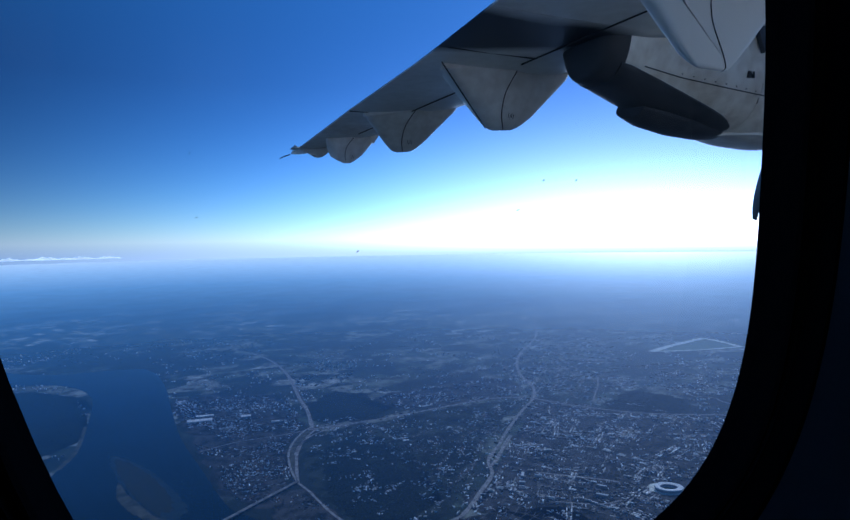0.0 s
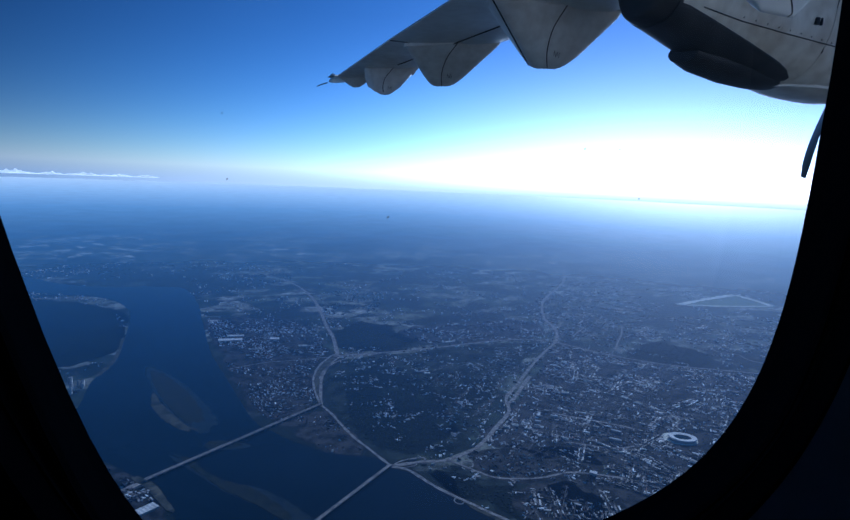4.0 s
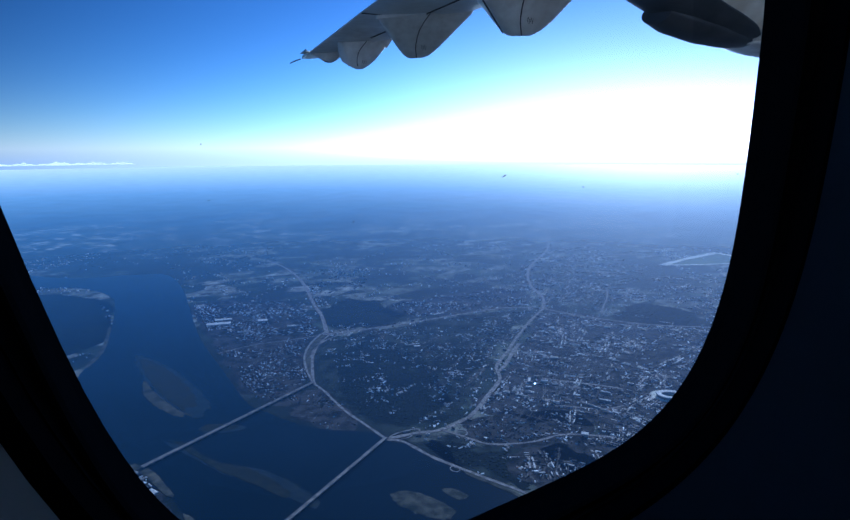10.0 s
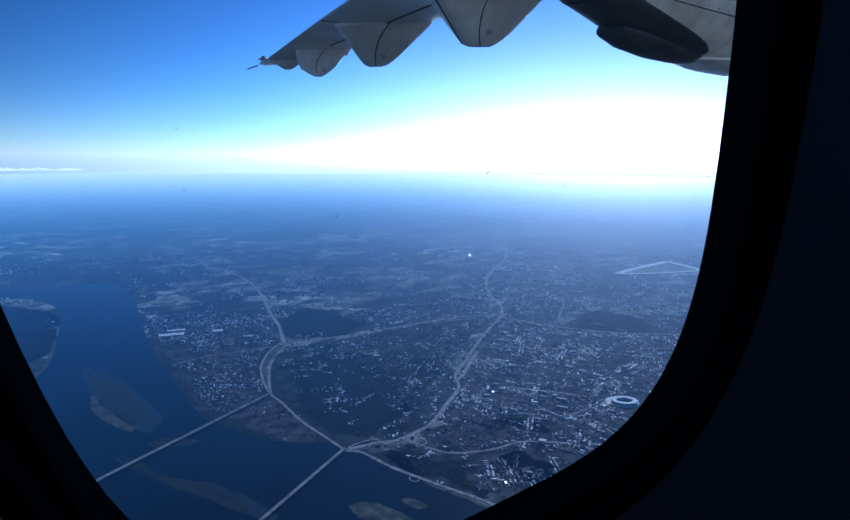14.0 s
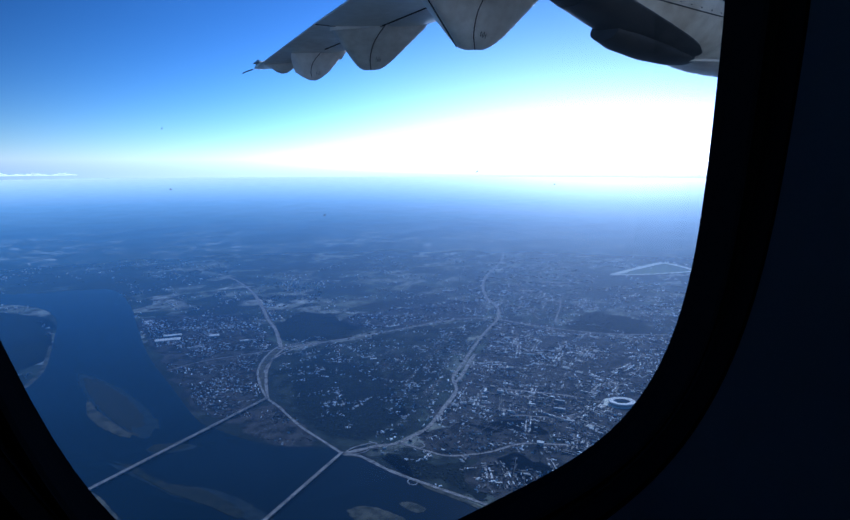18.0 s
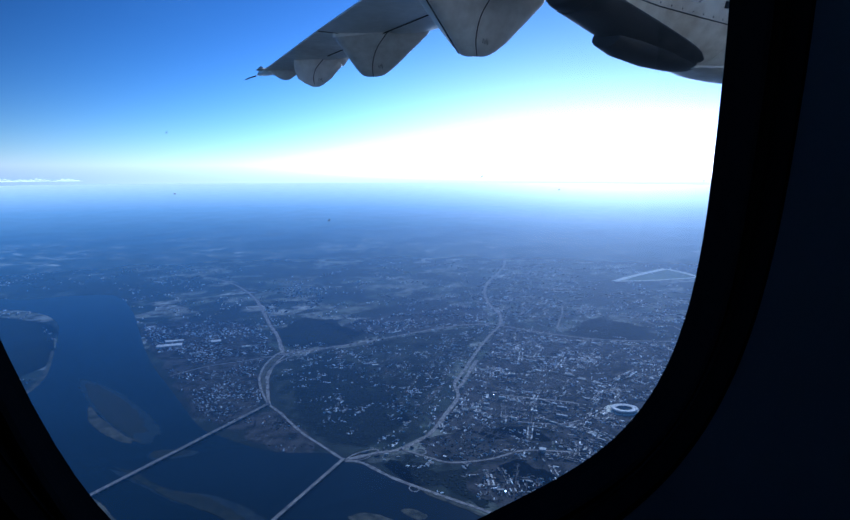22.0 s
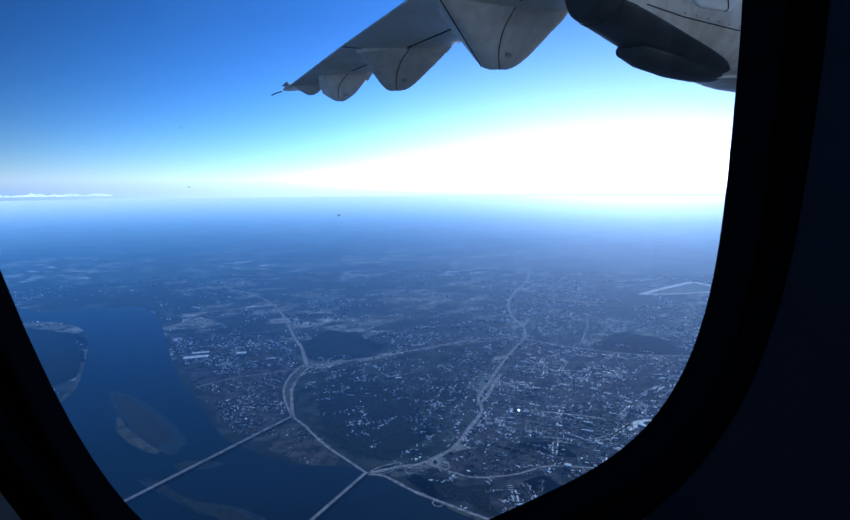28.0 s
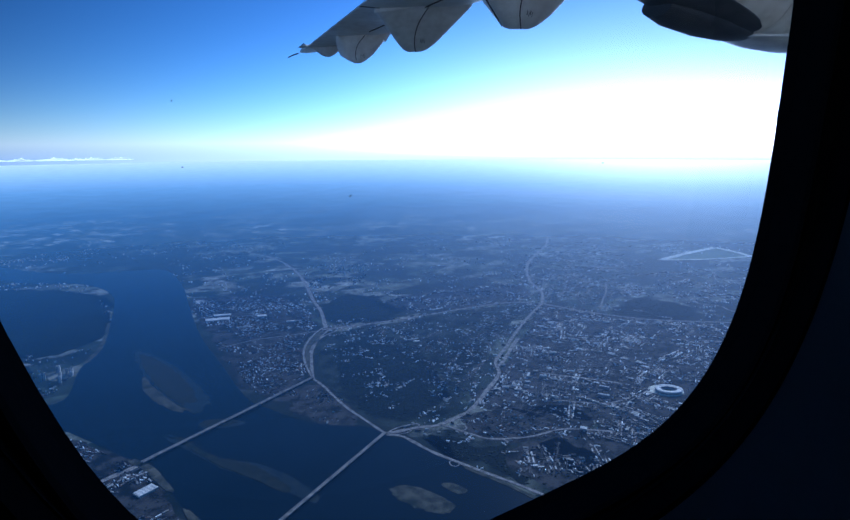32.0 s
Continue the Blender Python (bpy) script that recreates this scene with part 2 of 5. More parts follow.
M_TOWN = material("bare town ground", (0.006, 0.008, 0.008), 0.95, scale=0.16, fine=1.5, color2=(0.062, 0.057, 0.052), mix=0.2, spec=0.04)
M_SHALLOW = material("weedy shallows", (0.005, 0.010, 0.013), 0.4, scale=0.25, fine=2.0, color2=(0.022, 0.028, 0.024), mix=0.25, spec=0.08)
M_TREES = island_material("tree crowns", [(0.012, 0.017, 0.012), (0.030, 0.037, 0.025), (0.018, 0.024, 0.017), (0.048, 0.052, 0.038), (0.008, 0.012, 0.009)], 0.95, 0.03)
M_ROOFS = island_material("mixed town roofs", [(0.05, 0.05, 0.05), (0.03, 0.034, 0.03), (0.30, 0.15, 0.095), (0.10, 0.10, 0.097), (0.04, 0.04, 0.04), (0.42, 0.40, 0.37), (0.05, 0.045, 0.04), (0.16, 0.10, 0.075), (0.04, 0.044, 0.04), (0.74, 0.72, 0.68), (0.07, 0.07, 0.07), (0.92, 0.91, 0.88), (0.18, 0.17, 0.16), (0.045, 0.045, 0.045)], 0.65, 0.08)
M_SLABS = island_material("pale slab roofs", [(0.06, 0.06, 0.058), (0.26, 0.24, 0.22), (0.10, 0.095, 0.09), (0.52, 0.50, 0.47), (0.05, 0.05, 0.05), (0.94, 0.92, 0.88), (0.16, 0.14, 0.125), (0.07, 0.065, 0.06), (0.40, 0.36, 0.31), (0.045, 0.045, 0.045)], 0.65, 0.08)
M_HAMLET = island_material("pale far roofs", [(0.36, 0.35, 0.33), (0.62, 0.61, 0.59), (0.92, 0.91, 0.89), (0.44, 0.38, 0.33)], 0.8, 0.05)
M_FIELDS = island_material("bare fields", [(0.14, 0.15, 0.11), (0.34, 0.35, 0.27), (0.05, 0.065, 0.045), (0.62, 0.61, 0.52), (0.20, 0.22, 0.16)], 0.95, 0.05)
M_WALL = material("rendered house wall", (0.52, 0.51, 0.48), 0.7, scale=0.4, fine=5, by_object=0.6, spec=0.2)
M_ROOF = material("flat bitumen roof", (0.36, 0.35, 0.33), 0.6, scale=0.5, fine=5, by_object=0.8, spec=0.12)
M_WHITE = material("white membrane roof", (0.74, 0.73, 0.70), 0.7, scale=0.5, fine=3, color2=(0.45, 0.44, 0.42), mix=0.5, spec=0.1)
M_MIRROR = material("tinted glazing", (0.5, 0.5, 0.5), 0.12, 0.9, scale=1.0, fine=6.0)
M_CLOUD = material("white cloud with added glow", (0.9, 0.9, 0.92), 1.0, scale=0.02, fine=0.1, color2=(0.85, 0.86, 0.88), spec=0.0)
ct = M_CLOUD.node_tree
thin = node(ct, "ShaderNodeBsdfTranslucent", (0.95, 0.95, 0.97, 1))[0]
# emission added so the clouds show white; they are no light source
ct.nodes["Principled BSDF"].inputs["Emission Color"].default_value = (1, 1, 1, 1)
ct.nodes["Principled BSDF"].inputs["Emission Strength"].default_value = 0.55
blend = node(ct, "ShaderNodeMixShader", 0.6, ct.nodes["Principled BSDF"].outputs[0], thin)[0]
ct.links.new(blend, ct.nodes["Material Output"].inputs["Surface"])


def glass_pane():
    m = bpy.data.materials.new("clear acrylic pane")
    m.use_nodes = True
    n, l = m.node_tree.nodes, m.node_tree.links
    n.remove(n["Principled BSDF"])
    t, g, mx, f = n.new("ShaderNodeBsdfTransparent"), n.new("ShaderNodeBsdfGlossy"), n.new("ShaderNodeMixShader"), n.new("ShaderNodeFresnel")
    t.inputs[0].default_value = (0.96, 0.98, 1.0, 1)
    g.inputs["Roughness"].default_value = 0.03
    f.inputs["IOR"].default_value = 1.2
    l.new(f.outputs[0], mx.inputs[0])
    l.new(t.outputs[0], mx.inputs[1])
    l.new(g.outputs[0], mx.inputs[2])
    l.new(mx.outputs[0], n["Material Output"].inputs["Surface"])
    return m


M_GLASS = glass_pane()
st = M_SPECK.node_tree
film = node(st, "ShaderNodeMixShader", 0.62, st.nodes["Principled BSDF"].outputs[0], node(st, "ShaderNodeBsdfTransparent", (1, 1, 1, 1))[0])[0]
st.links.new(film, st.nodes["Material Output"].inputs["Surface"])


def ground_material():
    """Woods and open country in broad patches; the open land is a quilt of fields, each with a tone of its own."""
    m = material("mixed country", (0.007, 0.012, 0.010), 0.95, scale=0.05, fine=0.6, color2=(0.018, 0.024, 0.021), mix=0.22, spec=0.05)
    t = m.node_tree
    p = t.nodes["Principled BSDF"]
    base = p.inputs["Base Color"].links[0].from_socket
    co = node(t, "ShaderNodeTexCoord")["Object"]

    def mixed(fac, a, b):
        c = t.nodes.new("ShaderNodeMix")
        c.data_type = "RGBA"
        t.links.new(fac, c.inputs["Factor"])
        for key, v in (("A", a), ("B", b)):
            if isinstance(v, bpy.types.NodeSocket):
                t.links.new(v, c.inputs[key])
            else:
                c.inputs[key].default_value = (*v, 1)
        return c.outputs["Result"]

    def cloudy(scale, detail, lo, hi, rough=0.55):
        n = t.nodes.new("ShaderNodeTexNoise")
        n.inputs["Scale"].default_value, n.inputs["Detail"].default_value, n.inputs["Roughness"].default_value = scale, detail, rough
        t.links.new(co, n.inputs["Vector"])
        return node(t, "ShaderNodeMapRange", n.outputs["Fac"], lo, hi, 0.0, 1.0)[0]

    def quilt(scale, turn):
        mp, v = t.nodes.new("ShaderNodeMapping"), t.nodes.new("ShaderNodeTexVoronoi")
        mp.inputs["Rotation"].default_value, mp.inputs["Scale"].default_value = (0, 0, turn), (1.0, 1.5, 1.0)
        t.links.new(co, mp.inputs["Vector"])
        v.inputs["Scale"].default_value = scale
        t.links.new(mp.outputs[0], v.inputs["Vector"])
        return node(t, "ShaderNodeSeparateColor", v.outputs["Color"])[0]
    tone = t.nodes.new("ShaderNodeValToRGB")
    tone.color_ramp.interpolation = "CONSTANT"
    for i, (at, col) in enumerate(((0.0, (0.020, 0.032, 0.022)), (0.25, (0.09, 0.11, 0.075)), (0.45, (0.20, 0.21, 0.155)), (0.62, (0.04, 0.055, 0.040)), (0.76, (0.30, 0.30, 0.24)), (0.94, (0.52, 0.51, 0.43)))):
        e = tone.color_ramp.elements[i] if i < 2 else tone.color_ramp.elements.new(at)
        e.position, e.color = at, (*col, 1)
    t.links.new(quilt(0.040, 0.6), tone.inputs[0])
    worn = mixed(cloudy(0.11, 5, 0.35, 0.7), tone.outputs[0], base)
    open_land = cloudy(0.0065, 7, 0.43, 0.52, 0.62)
    land_tone = mixed(open_land, base, worn)
    woods = cloudy(0.021, 6, 0.56, 0.60, 0.65)
    final = mixed(woods, land_tone, (0.007, 0.012, 0.010))
    t.links.new(final, p.inputs["Base Color"])
    return m


M_GROUND = ground_material()


def water_material():
    m = material("river water", (0.004, 0.008, 0.011), 0.2, scale=0.02, fine=2.5, color2=(0.007, 0.012, 0.017), bump=0.12, spec=0.07)
    m.node_tree.nodes["Principled BSDF"].inputs["IOR"].default_value = 1.33
    return m


M_WATER = water_material()


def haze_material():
    """Haze painted on a thin flat veil: opacity and airlight colour grow with plan distance."""
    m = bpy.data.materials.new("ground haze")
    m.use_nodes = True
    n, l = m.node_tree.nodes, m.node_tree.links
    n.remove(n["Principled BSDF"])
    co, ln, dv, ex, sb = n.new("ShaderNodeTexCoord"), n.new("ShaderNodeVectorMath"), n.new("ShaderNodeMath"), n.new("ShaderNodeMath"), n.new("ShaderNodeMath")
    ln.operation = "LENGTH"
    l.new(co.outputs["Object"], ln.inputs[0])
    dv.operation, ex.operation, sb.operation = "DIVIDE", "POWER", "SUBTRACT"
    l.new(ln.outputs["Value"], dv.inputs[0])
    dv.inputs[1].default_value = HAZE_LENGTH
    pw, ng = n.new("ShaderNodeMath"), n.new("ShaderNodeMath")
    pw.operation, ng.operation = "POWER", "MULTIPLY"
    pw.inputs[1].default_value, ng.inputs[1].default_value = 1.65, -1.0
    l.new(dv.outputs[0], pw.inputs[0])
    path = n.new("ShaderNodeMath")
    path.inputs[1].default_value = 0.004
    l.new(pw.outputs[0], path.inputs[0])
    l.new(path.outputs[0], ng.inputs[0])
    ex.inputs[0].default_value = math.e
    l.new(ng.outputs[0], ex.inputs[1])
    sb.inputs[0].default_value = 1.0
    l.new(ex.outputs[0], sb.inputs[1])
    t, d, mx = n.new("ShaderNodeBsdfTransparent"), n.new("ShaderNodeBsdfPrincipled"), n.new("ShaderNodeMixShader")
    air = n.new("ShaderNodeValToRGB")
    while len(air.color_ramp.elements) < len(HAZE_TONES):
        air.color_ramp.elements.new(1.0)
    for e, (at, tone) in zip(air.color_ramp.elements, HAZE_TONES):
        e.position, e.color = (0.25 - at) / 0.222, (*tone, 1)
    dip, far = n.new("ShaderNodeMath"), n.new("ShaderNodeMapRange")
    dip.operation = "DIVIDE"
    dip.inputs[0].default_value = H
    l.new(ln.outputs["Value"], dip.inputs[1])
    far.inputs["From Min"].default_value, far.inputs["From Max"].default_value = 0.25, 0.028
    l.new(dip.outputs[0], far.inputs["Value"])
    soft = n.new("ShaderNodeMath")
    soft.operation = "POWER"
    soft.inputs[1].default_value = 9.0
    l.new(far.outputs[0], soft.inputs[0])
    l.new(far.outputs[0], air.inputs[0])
    # noise lightens and darkens the veil's painted tone in patches
    banks, uneven, tone = n.new("ShaderNodeTexNoise"), n.new("ShaderNodeMapRange"), n.new("ShaderNodeVectorMath")
    banks.inputs["Scale"].default_value, banks.inputs["Detail"].default_value = 0.017, 7.0
    l.new(co.outputs["Object"], banks.inputs["Vector"])
    uneven.inputs["From Min"].default_value, uneven.inputs["From Max"].default_value = 0.35, 0.65
    uneven.inputs["To Min"].default_value, uneven.inputs["To Max"].default_value = 0.955, 1.045
    l.new(banks.outputs["Fac"], uneven.inputs["Value"])
    tone.operation = "MULTIPLY"
    l.new(air.outputs["Color"], tone.inputs[0])
    l.new(uneven.outputs[0], tone.inputs[1])
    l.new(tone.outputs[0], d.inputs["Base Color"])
    rg = n.new("ShaderNodeMapRange")
    rg.inputs["To Min"].default_value, rg.inputs["To Max"].default_value = 0.78, 0.68
    l.new(soft.outputs[0], rg.inputs["Value"])
    l.new(rg.outputs[0], d.inputs["Roughness"])
    # specular raised, most at the far rim, to add glow below the sun
    gl = n.new("ShaderNodeMath")
    gl.operation = "MULTIPLY_ADD"
    gl.inputs[1].default_value, gl.inputs[2].default_value = 0.75, 0.52
    l.new(soft.outputs[0], gl.inputs[0])
    l.new(gl.outputs[0], d.inputs["Specular IOR Level"])
    # far rim's glow put in by bending the shading normal towards the sun
    lean, rim_glow = n.new("ShaderNodeMix"), n.new("ShaderNodeMath")
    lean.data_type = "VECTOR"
    rim_glow.operation = "POWER"
    rim_glow.inputs[1].default_value = 9.0
    l.new(far.outputs[0], rim_glow.inputs[0])
    l.new(rim_glow.outputs[0], lean.inputs["Factor"])
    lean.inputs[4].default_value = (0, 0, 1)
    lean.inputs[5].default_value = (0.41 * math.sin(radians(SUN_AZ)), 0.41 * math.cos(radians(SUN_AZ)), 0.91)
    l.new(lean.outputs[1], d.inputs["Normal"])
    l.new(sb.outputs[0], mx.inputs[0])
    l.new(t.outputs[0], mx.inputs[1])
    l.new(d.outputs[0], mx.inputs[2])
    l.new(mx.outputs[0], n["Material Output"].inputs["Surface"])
    return m


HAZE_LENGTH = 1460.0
# airlight painted as base colour by angle below the horizontal: blue near, whiter far
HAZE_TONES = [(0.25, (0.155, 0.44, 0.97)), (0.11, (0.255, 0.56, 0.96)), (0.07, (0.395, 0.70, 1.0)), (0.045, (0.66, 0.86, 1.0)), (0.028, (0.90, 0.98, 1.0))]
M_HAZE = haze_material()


# ---- mesh helpers ----
def obj(name, bm, mat, parent=None, label="", smooth=0.0):
    me = bpy.data.meshes.new(name)
    bmesh.ops.recalc_face_normals(bm, faces=bm.faces)
    bm.to_mesh(me)
    bm.free()
    if smooth:
        me.polygons.foreach_set("use_smooth", [True] * len(me.polygons))
        me.set_sharp_from_angle(angle=radians(smooth))
    me.materials.append(mat)
    ob = new(name, me)
    ob.parent = parent
    if label:
        ob["label"] = label
    return ob


def part(name, bm, mat, parent, label="", smooth=0.0):
    return obj(name, bm, mat, parent, label, smooth)


def empty(name, at=(0, 0, 0)):
    ob = new(name)
    ob.location = at
    return ob


def bm_box(lo, hi, bevel=0.0):
    bm = bmesh.new()
    bmesh.ops.create_cube(bm, size=1)
    for v in bm.verts:
        v.co = Vector([lo[i] + (v.co[i] + 0.5) * (hi[i] - lo[i]) for i in range(3)])
    if bevel:
        bmesh.ops.bevel(bm, geom=bm.edges[:], offset=bevel, segments=2, affect="EDGES", profile=0.5)
    return bm


def bm_loft(rings, caps=True):
    bm = bmesh.new()
    rows = [[bm.verts.new(p) for p in ring] for ring in rings]
    k = len(rings[0])
    for a, b in zip(rows, rows[1:]):
        for i in range(k):
            bm.faces.new((a[i], a[(i + 1) % k], b[(i + 1) % k], b[i]))
    if caps:
        bm.faces.new(rows[0][::-1])
        bm.faces.new(rows[-1])
    return bm


def bm_hull(points, bevel=0.0, segments=3):
    bm = bmesh.new()
    for p in points:
        bm.verts.new(p)
    res = bmesh.ops.convex_hull(bm, input=bm.verts[:])
    bmesh.ops.delete(bm, geom=[v for v in res["geom_interior"] if isinstance(v, bmesh.types.BMVert)], context="VERTS")
    bmesh.ops.dissolve_limit(bm, angle_limit=radians(2), verts=bm.verts[:], edges=bm.edges[:])
    if bevel:
        bmesh.ops.bevel(bm, geom=bm.edges[:], offset=bevel, segments=segments, affect="EDGES", profile=0.5)
    return bm


def spline(points, step, closed=False):
    """Catmull-Rom through plan points."""
    pts = [Vector(p) for p in points]
    n = len(pts)
    out = []
    for i in range(n if closed else n - 1):
        p = [pts[(i + j) % n] if closed else pts[min(max(i + j, 0), n - 1)] for j in (-1, 0, 1, 2)]
        m = max(2, int((p[2] - p[1]).length / step))
        for k in range(m):
            t = k / m
            out.append(0.5 * (2 * p[1] + (p[2] - p[0]) * t + (2 * p[0] - 5 * p[1] + 4 * p[2] - p[3]) * t * t + (3 * p[1] - p[0] - 3 * p[2] + p[3]) * t ** 3))
    if not closed:
        out.append(pts[-1])
    return out


def bm_tube(points, radius, sides=6):
    rings = []
    pts = [Vector(p) for p in points]
    for i, p in enumerate(pts):
        d = (pts[min(i + 1, len(pts) - 1)] - pts[max(i - 1, 0)]).normalized()
        u = d.cross(Vector((0.3, 0.2, 1))).normalized()
        w = d.cross(u)
        rings.append([p + radius * (math.cos(a) * u + math.sin(a) * w) for a in [2 * math.pi * k / sides for k in range(sides)]])
    return bm_loft(rings)


# ---- cabin window ----
def outline(w, k=1.0, count=96, y=None, grow=0.0):
    ring = []
    for i in range(count):
        a = 2 * math.pi * i / count
        c, s = math.cos(a), math.sin(a)
        n = w["fore"] if c > 0 else w["aft"]
        u = math.copysign(abs(c) ** (2 / n), c) * (w["a"] * k + grow)
        v = math.copysign(abs(s) ** (2 / n), s) * (w["b"] * k + grow)
        x, z = w["cx"] + u + SHEAR * v, w["cz"] + v
        ring.append(Vector((x, (w["y"] if y is None else y) + SLOPE * z + YAW * x, z)))
    return ring


def wall_with_hole(w, y, thick, lo, hi, start=0, stop=96, count=96):
    """The part of a wall panel between lo and hi (x, z) that lies round the window's opening from one step of its outline to another."""
    ring = outline(w, count=count, y=y)
    inner, outer = [ring[i % count] for i in range(start, stop + 1)], []
    for p in inner:
        d = Vector((p.x - w["cx"], p.z - w["cz"]))
        ks = [(hi[0] - w["cx"]) / d.x if d.x > 1e-9 else (lo[0] - w["cx"]) / d.x if d.x < -1e-9 else 1e9,
              (hi[1] - w["cz"]) / d.y if d.y > 1e-9 else (lo[1] - w["cz"]) / d.y if d.y < -1e-9 else 1e9]
        k = min(ks)
        z = w["cz"] + k * d.y
        outer.append(Vector((w["cx"] + k * d.x, y + SLOPE * 0.4 * z, z)))
    back = Vector((0, thick, 0))
    bm = bmesh.new()
    rows = [[bm.verts.new(p) for p in line] for line in (inner, outer, [p + back for p in outer], [p + back for p in inner])]
    for a, b in zip(rows, rows[1:] + rows[:1]):
        for i in range(len(inner) - 1):
            bm.faces.new((a[i], a[i + 1], b[i + 1], b[i]))
    for i in (0, -1):
        bm.faces.new([r[i] for r in rows])
    return bm


def wall_with_windows(y, x0, x1, z0=-1.1, z1=0.9):
    """A plain wall along x; unseen window openings at seat pitch, added for daylight."""
    bm = bmesh.new()
    middles = [m for m in (-1.1, -0.36, 0.38, 1.12) if x0 + 0.18 < m < x1 - 0.18]
    cuts = [x0] + [v for m in middles for v in (m - 0.16, m + 0.16)] + [x1]
    pieces = [((x0, z0), (x1, -0.16)), ((x0, 0.30), (x1, z1))]
    pieces += [((cuts[i], -0.16), (cuts[i + 1], 0.30)) for i in range(0, len(cuts), 2)]
    for (xa, za), (xb, zb) in pieces:
        for v in bmesh.ops.create_cube(bm, size=1)["verts"]:
            v.co = Vector((xa + (v.co.x + 0.5) * (xb - xa), y + v.co.y * 0.02, za + (v.co.z + 0.5) * (zb - za)))
    return bm


LO, HI = (-0.60, -1.1), (0.86, 0.9)
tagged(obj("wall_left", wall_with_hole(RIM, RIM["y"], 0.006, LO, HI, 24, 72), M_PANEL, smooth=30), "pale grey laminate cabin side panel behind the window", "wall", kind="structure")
tagged(obj("wall_left_forward", wall_with_hole(RIM, RIM["y"], 0.006, LO, HI, 72, 120), M_PANEL_SHADED, smooth=30), "cabin side panel ahead of the window, painted dark blue-grey for shade", "wall", kind="structure")
tagged(obj("wall_outer", wall_with_hole(SKIN, WIN["y"] + 0.013, 0.003, (-0.60, -1.15), (0.86, 0.95)), M_SKIN, smooth=30), "white painted outer fuselage skin round the window", "wall", kind="structure")
tagged(obj("wall_left_rows_behind", wall_with_windows(0.148, -1.5, -0.602), M_PANEL), "pale grey cabin side wall by the seat rows behind", "wall", kind="structure")
tagged(obj("wall_left_rows_ahead", wall_with_windows(0.148, 0.862, 1.7), M_PANEL), "pale grey cabin side wall by the seat rows ahead", "wall", kind="structure")
tagged(obj("wall_right", wall_with_windows(-2.31, -1.5, 1.7), M_PANEL), "plain grey cabin wall across the aisle with window openings", "wall", kind="structure")
tagged(obj("wall_front", bm_box((1.7, -2.3, -1.1), (1.72, 0.24, 0.9)), M_PANEL), "plain grey bulkhead ahead of the seats", "wall", kind="structure")
tagged(obj("wall_back", bm_box((-1.52, -2.3, -1.1), (-1.5, 0.24, 0.9)), M_PANEL), "plain grey bulkhead behind the seats", "wall", kind="structure")
tagged(obj("ceiling", bm_box((-1.5, -2.3, 0.9), (1.7, 0.24, 0.92)), M_PANEL), "plain grey cabin ceiling", "ceiling", kind="structure")
tagged(obj("floor", bm_box((-1.5, -2.3, -1.12), (1.7, 0.24, -1.1)), M_CARPET), "grey-blue carpeted cabin floor", "floor", kind="structure")

# the rest of the fuselage round the cabin: a rounded tube, open where the windows of the far side let light in
fuselage = tagged(empty("fuselage", (0.0, -1.05, -0.1)), "white rounded aircraft fuselage round the cabin", "fuselage")


def hull_point(x, a, grow=0.0, taper=1.0):
    c, s = math.cos(a), math.sin(a)
    return Vector((x, -1.05 + math.copysign(abs(c) ** 0.4, c) * (1.40 + grow) * taper, -0.1 + math.copysign(abs(s) ** 0.4, s) * (1.30 + grow) * taper))


def hull_piece(name, stations, a0, a1, label):
    rings = []
    for x, taper in stations:
        line = [a0 + (a1 - a0) * k / 32 for k in range(33)]
        rings.append([hull_point(x, a, 0.0, taper) for a in line] + [hull_point(x, a, -0.03, taper) for a in line[::-1]])
    ob = obj(name, bm_loft(rings), M_SKIN, label=label, smooth=40)
    ob.parent = fuselage
    ob.matrix_parent_inverse = Matrix.Translation(-fuselage.location)


hull_piece("roof", [(-1.55, 1.0), (0.1, 1.0), (1.75, 1.0)], radians(38), radians(142), "white upper skin")
hull_piece("belly", [(-1.55, 1.0), (0.1, 1.0), (1.75, 1.0)], radians(218), radians(322), "white lower skin")
hull_piece("forward_section", [(1.76, 1.0), (4.5, 1.0), (6.5, 0.97), (7.8, 0.82), (8.8, 0.55), (9.4, 0.25)], 0.0, 2 * math.pi - 0.001, "white forward fuselage")
hull_piece("rear_section", [(-1.56, 1.0), (-4.5, 1.0), (-7.0, 0.9), (-9.5, 0.62), (-11.5, 0.3)], 0.0, 2 * math.pi - 0.001, "white rear fuselage")
root = obj("wing_root", bm_box((2.35, -1.95, 1.0), (5.35, -0.15, 1.74), 0.12), M_SKIN, label="white fairing under the wing root", smooth=40)
root.parent = fuselage
root.matrix_parent_inverse = Matrix.Translation(-fuselage.location)

window = tagged(empty("window_1", (WIN["cx"], WIN["y"], WIN["cz"])), "rounded aircraft window with a black seal and dusty pane", "window", kind="structure")


def under(ob, parent):
    """Keep ob where it is while it becomes a part of parent."""
    ob.parent = parent
    ob.matrix_parent_inverse = Matrix.Translation(-parent.location)
    return ob


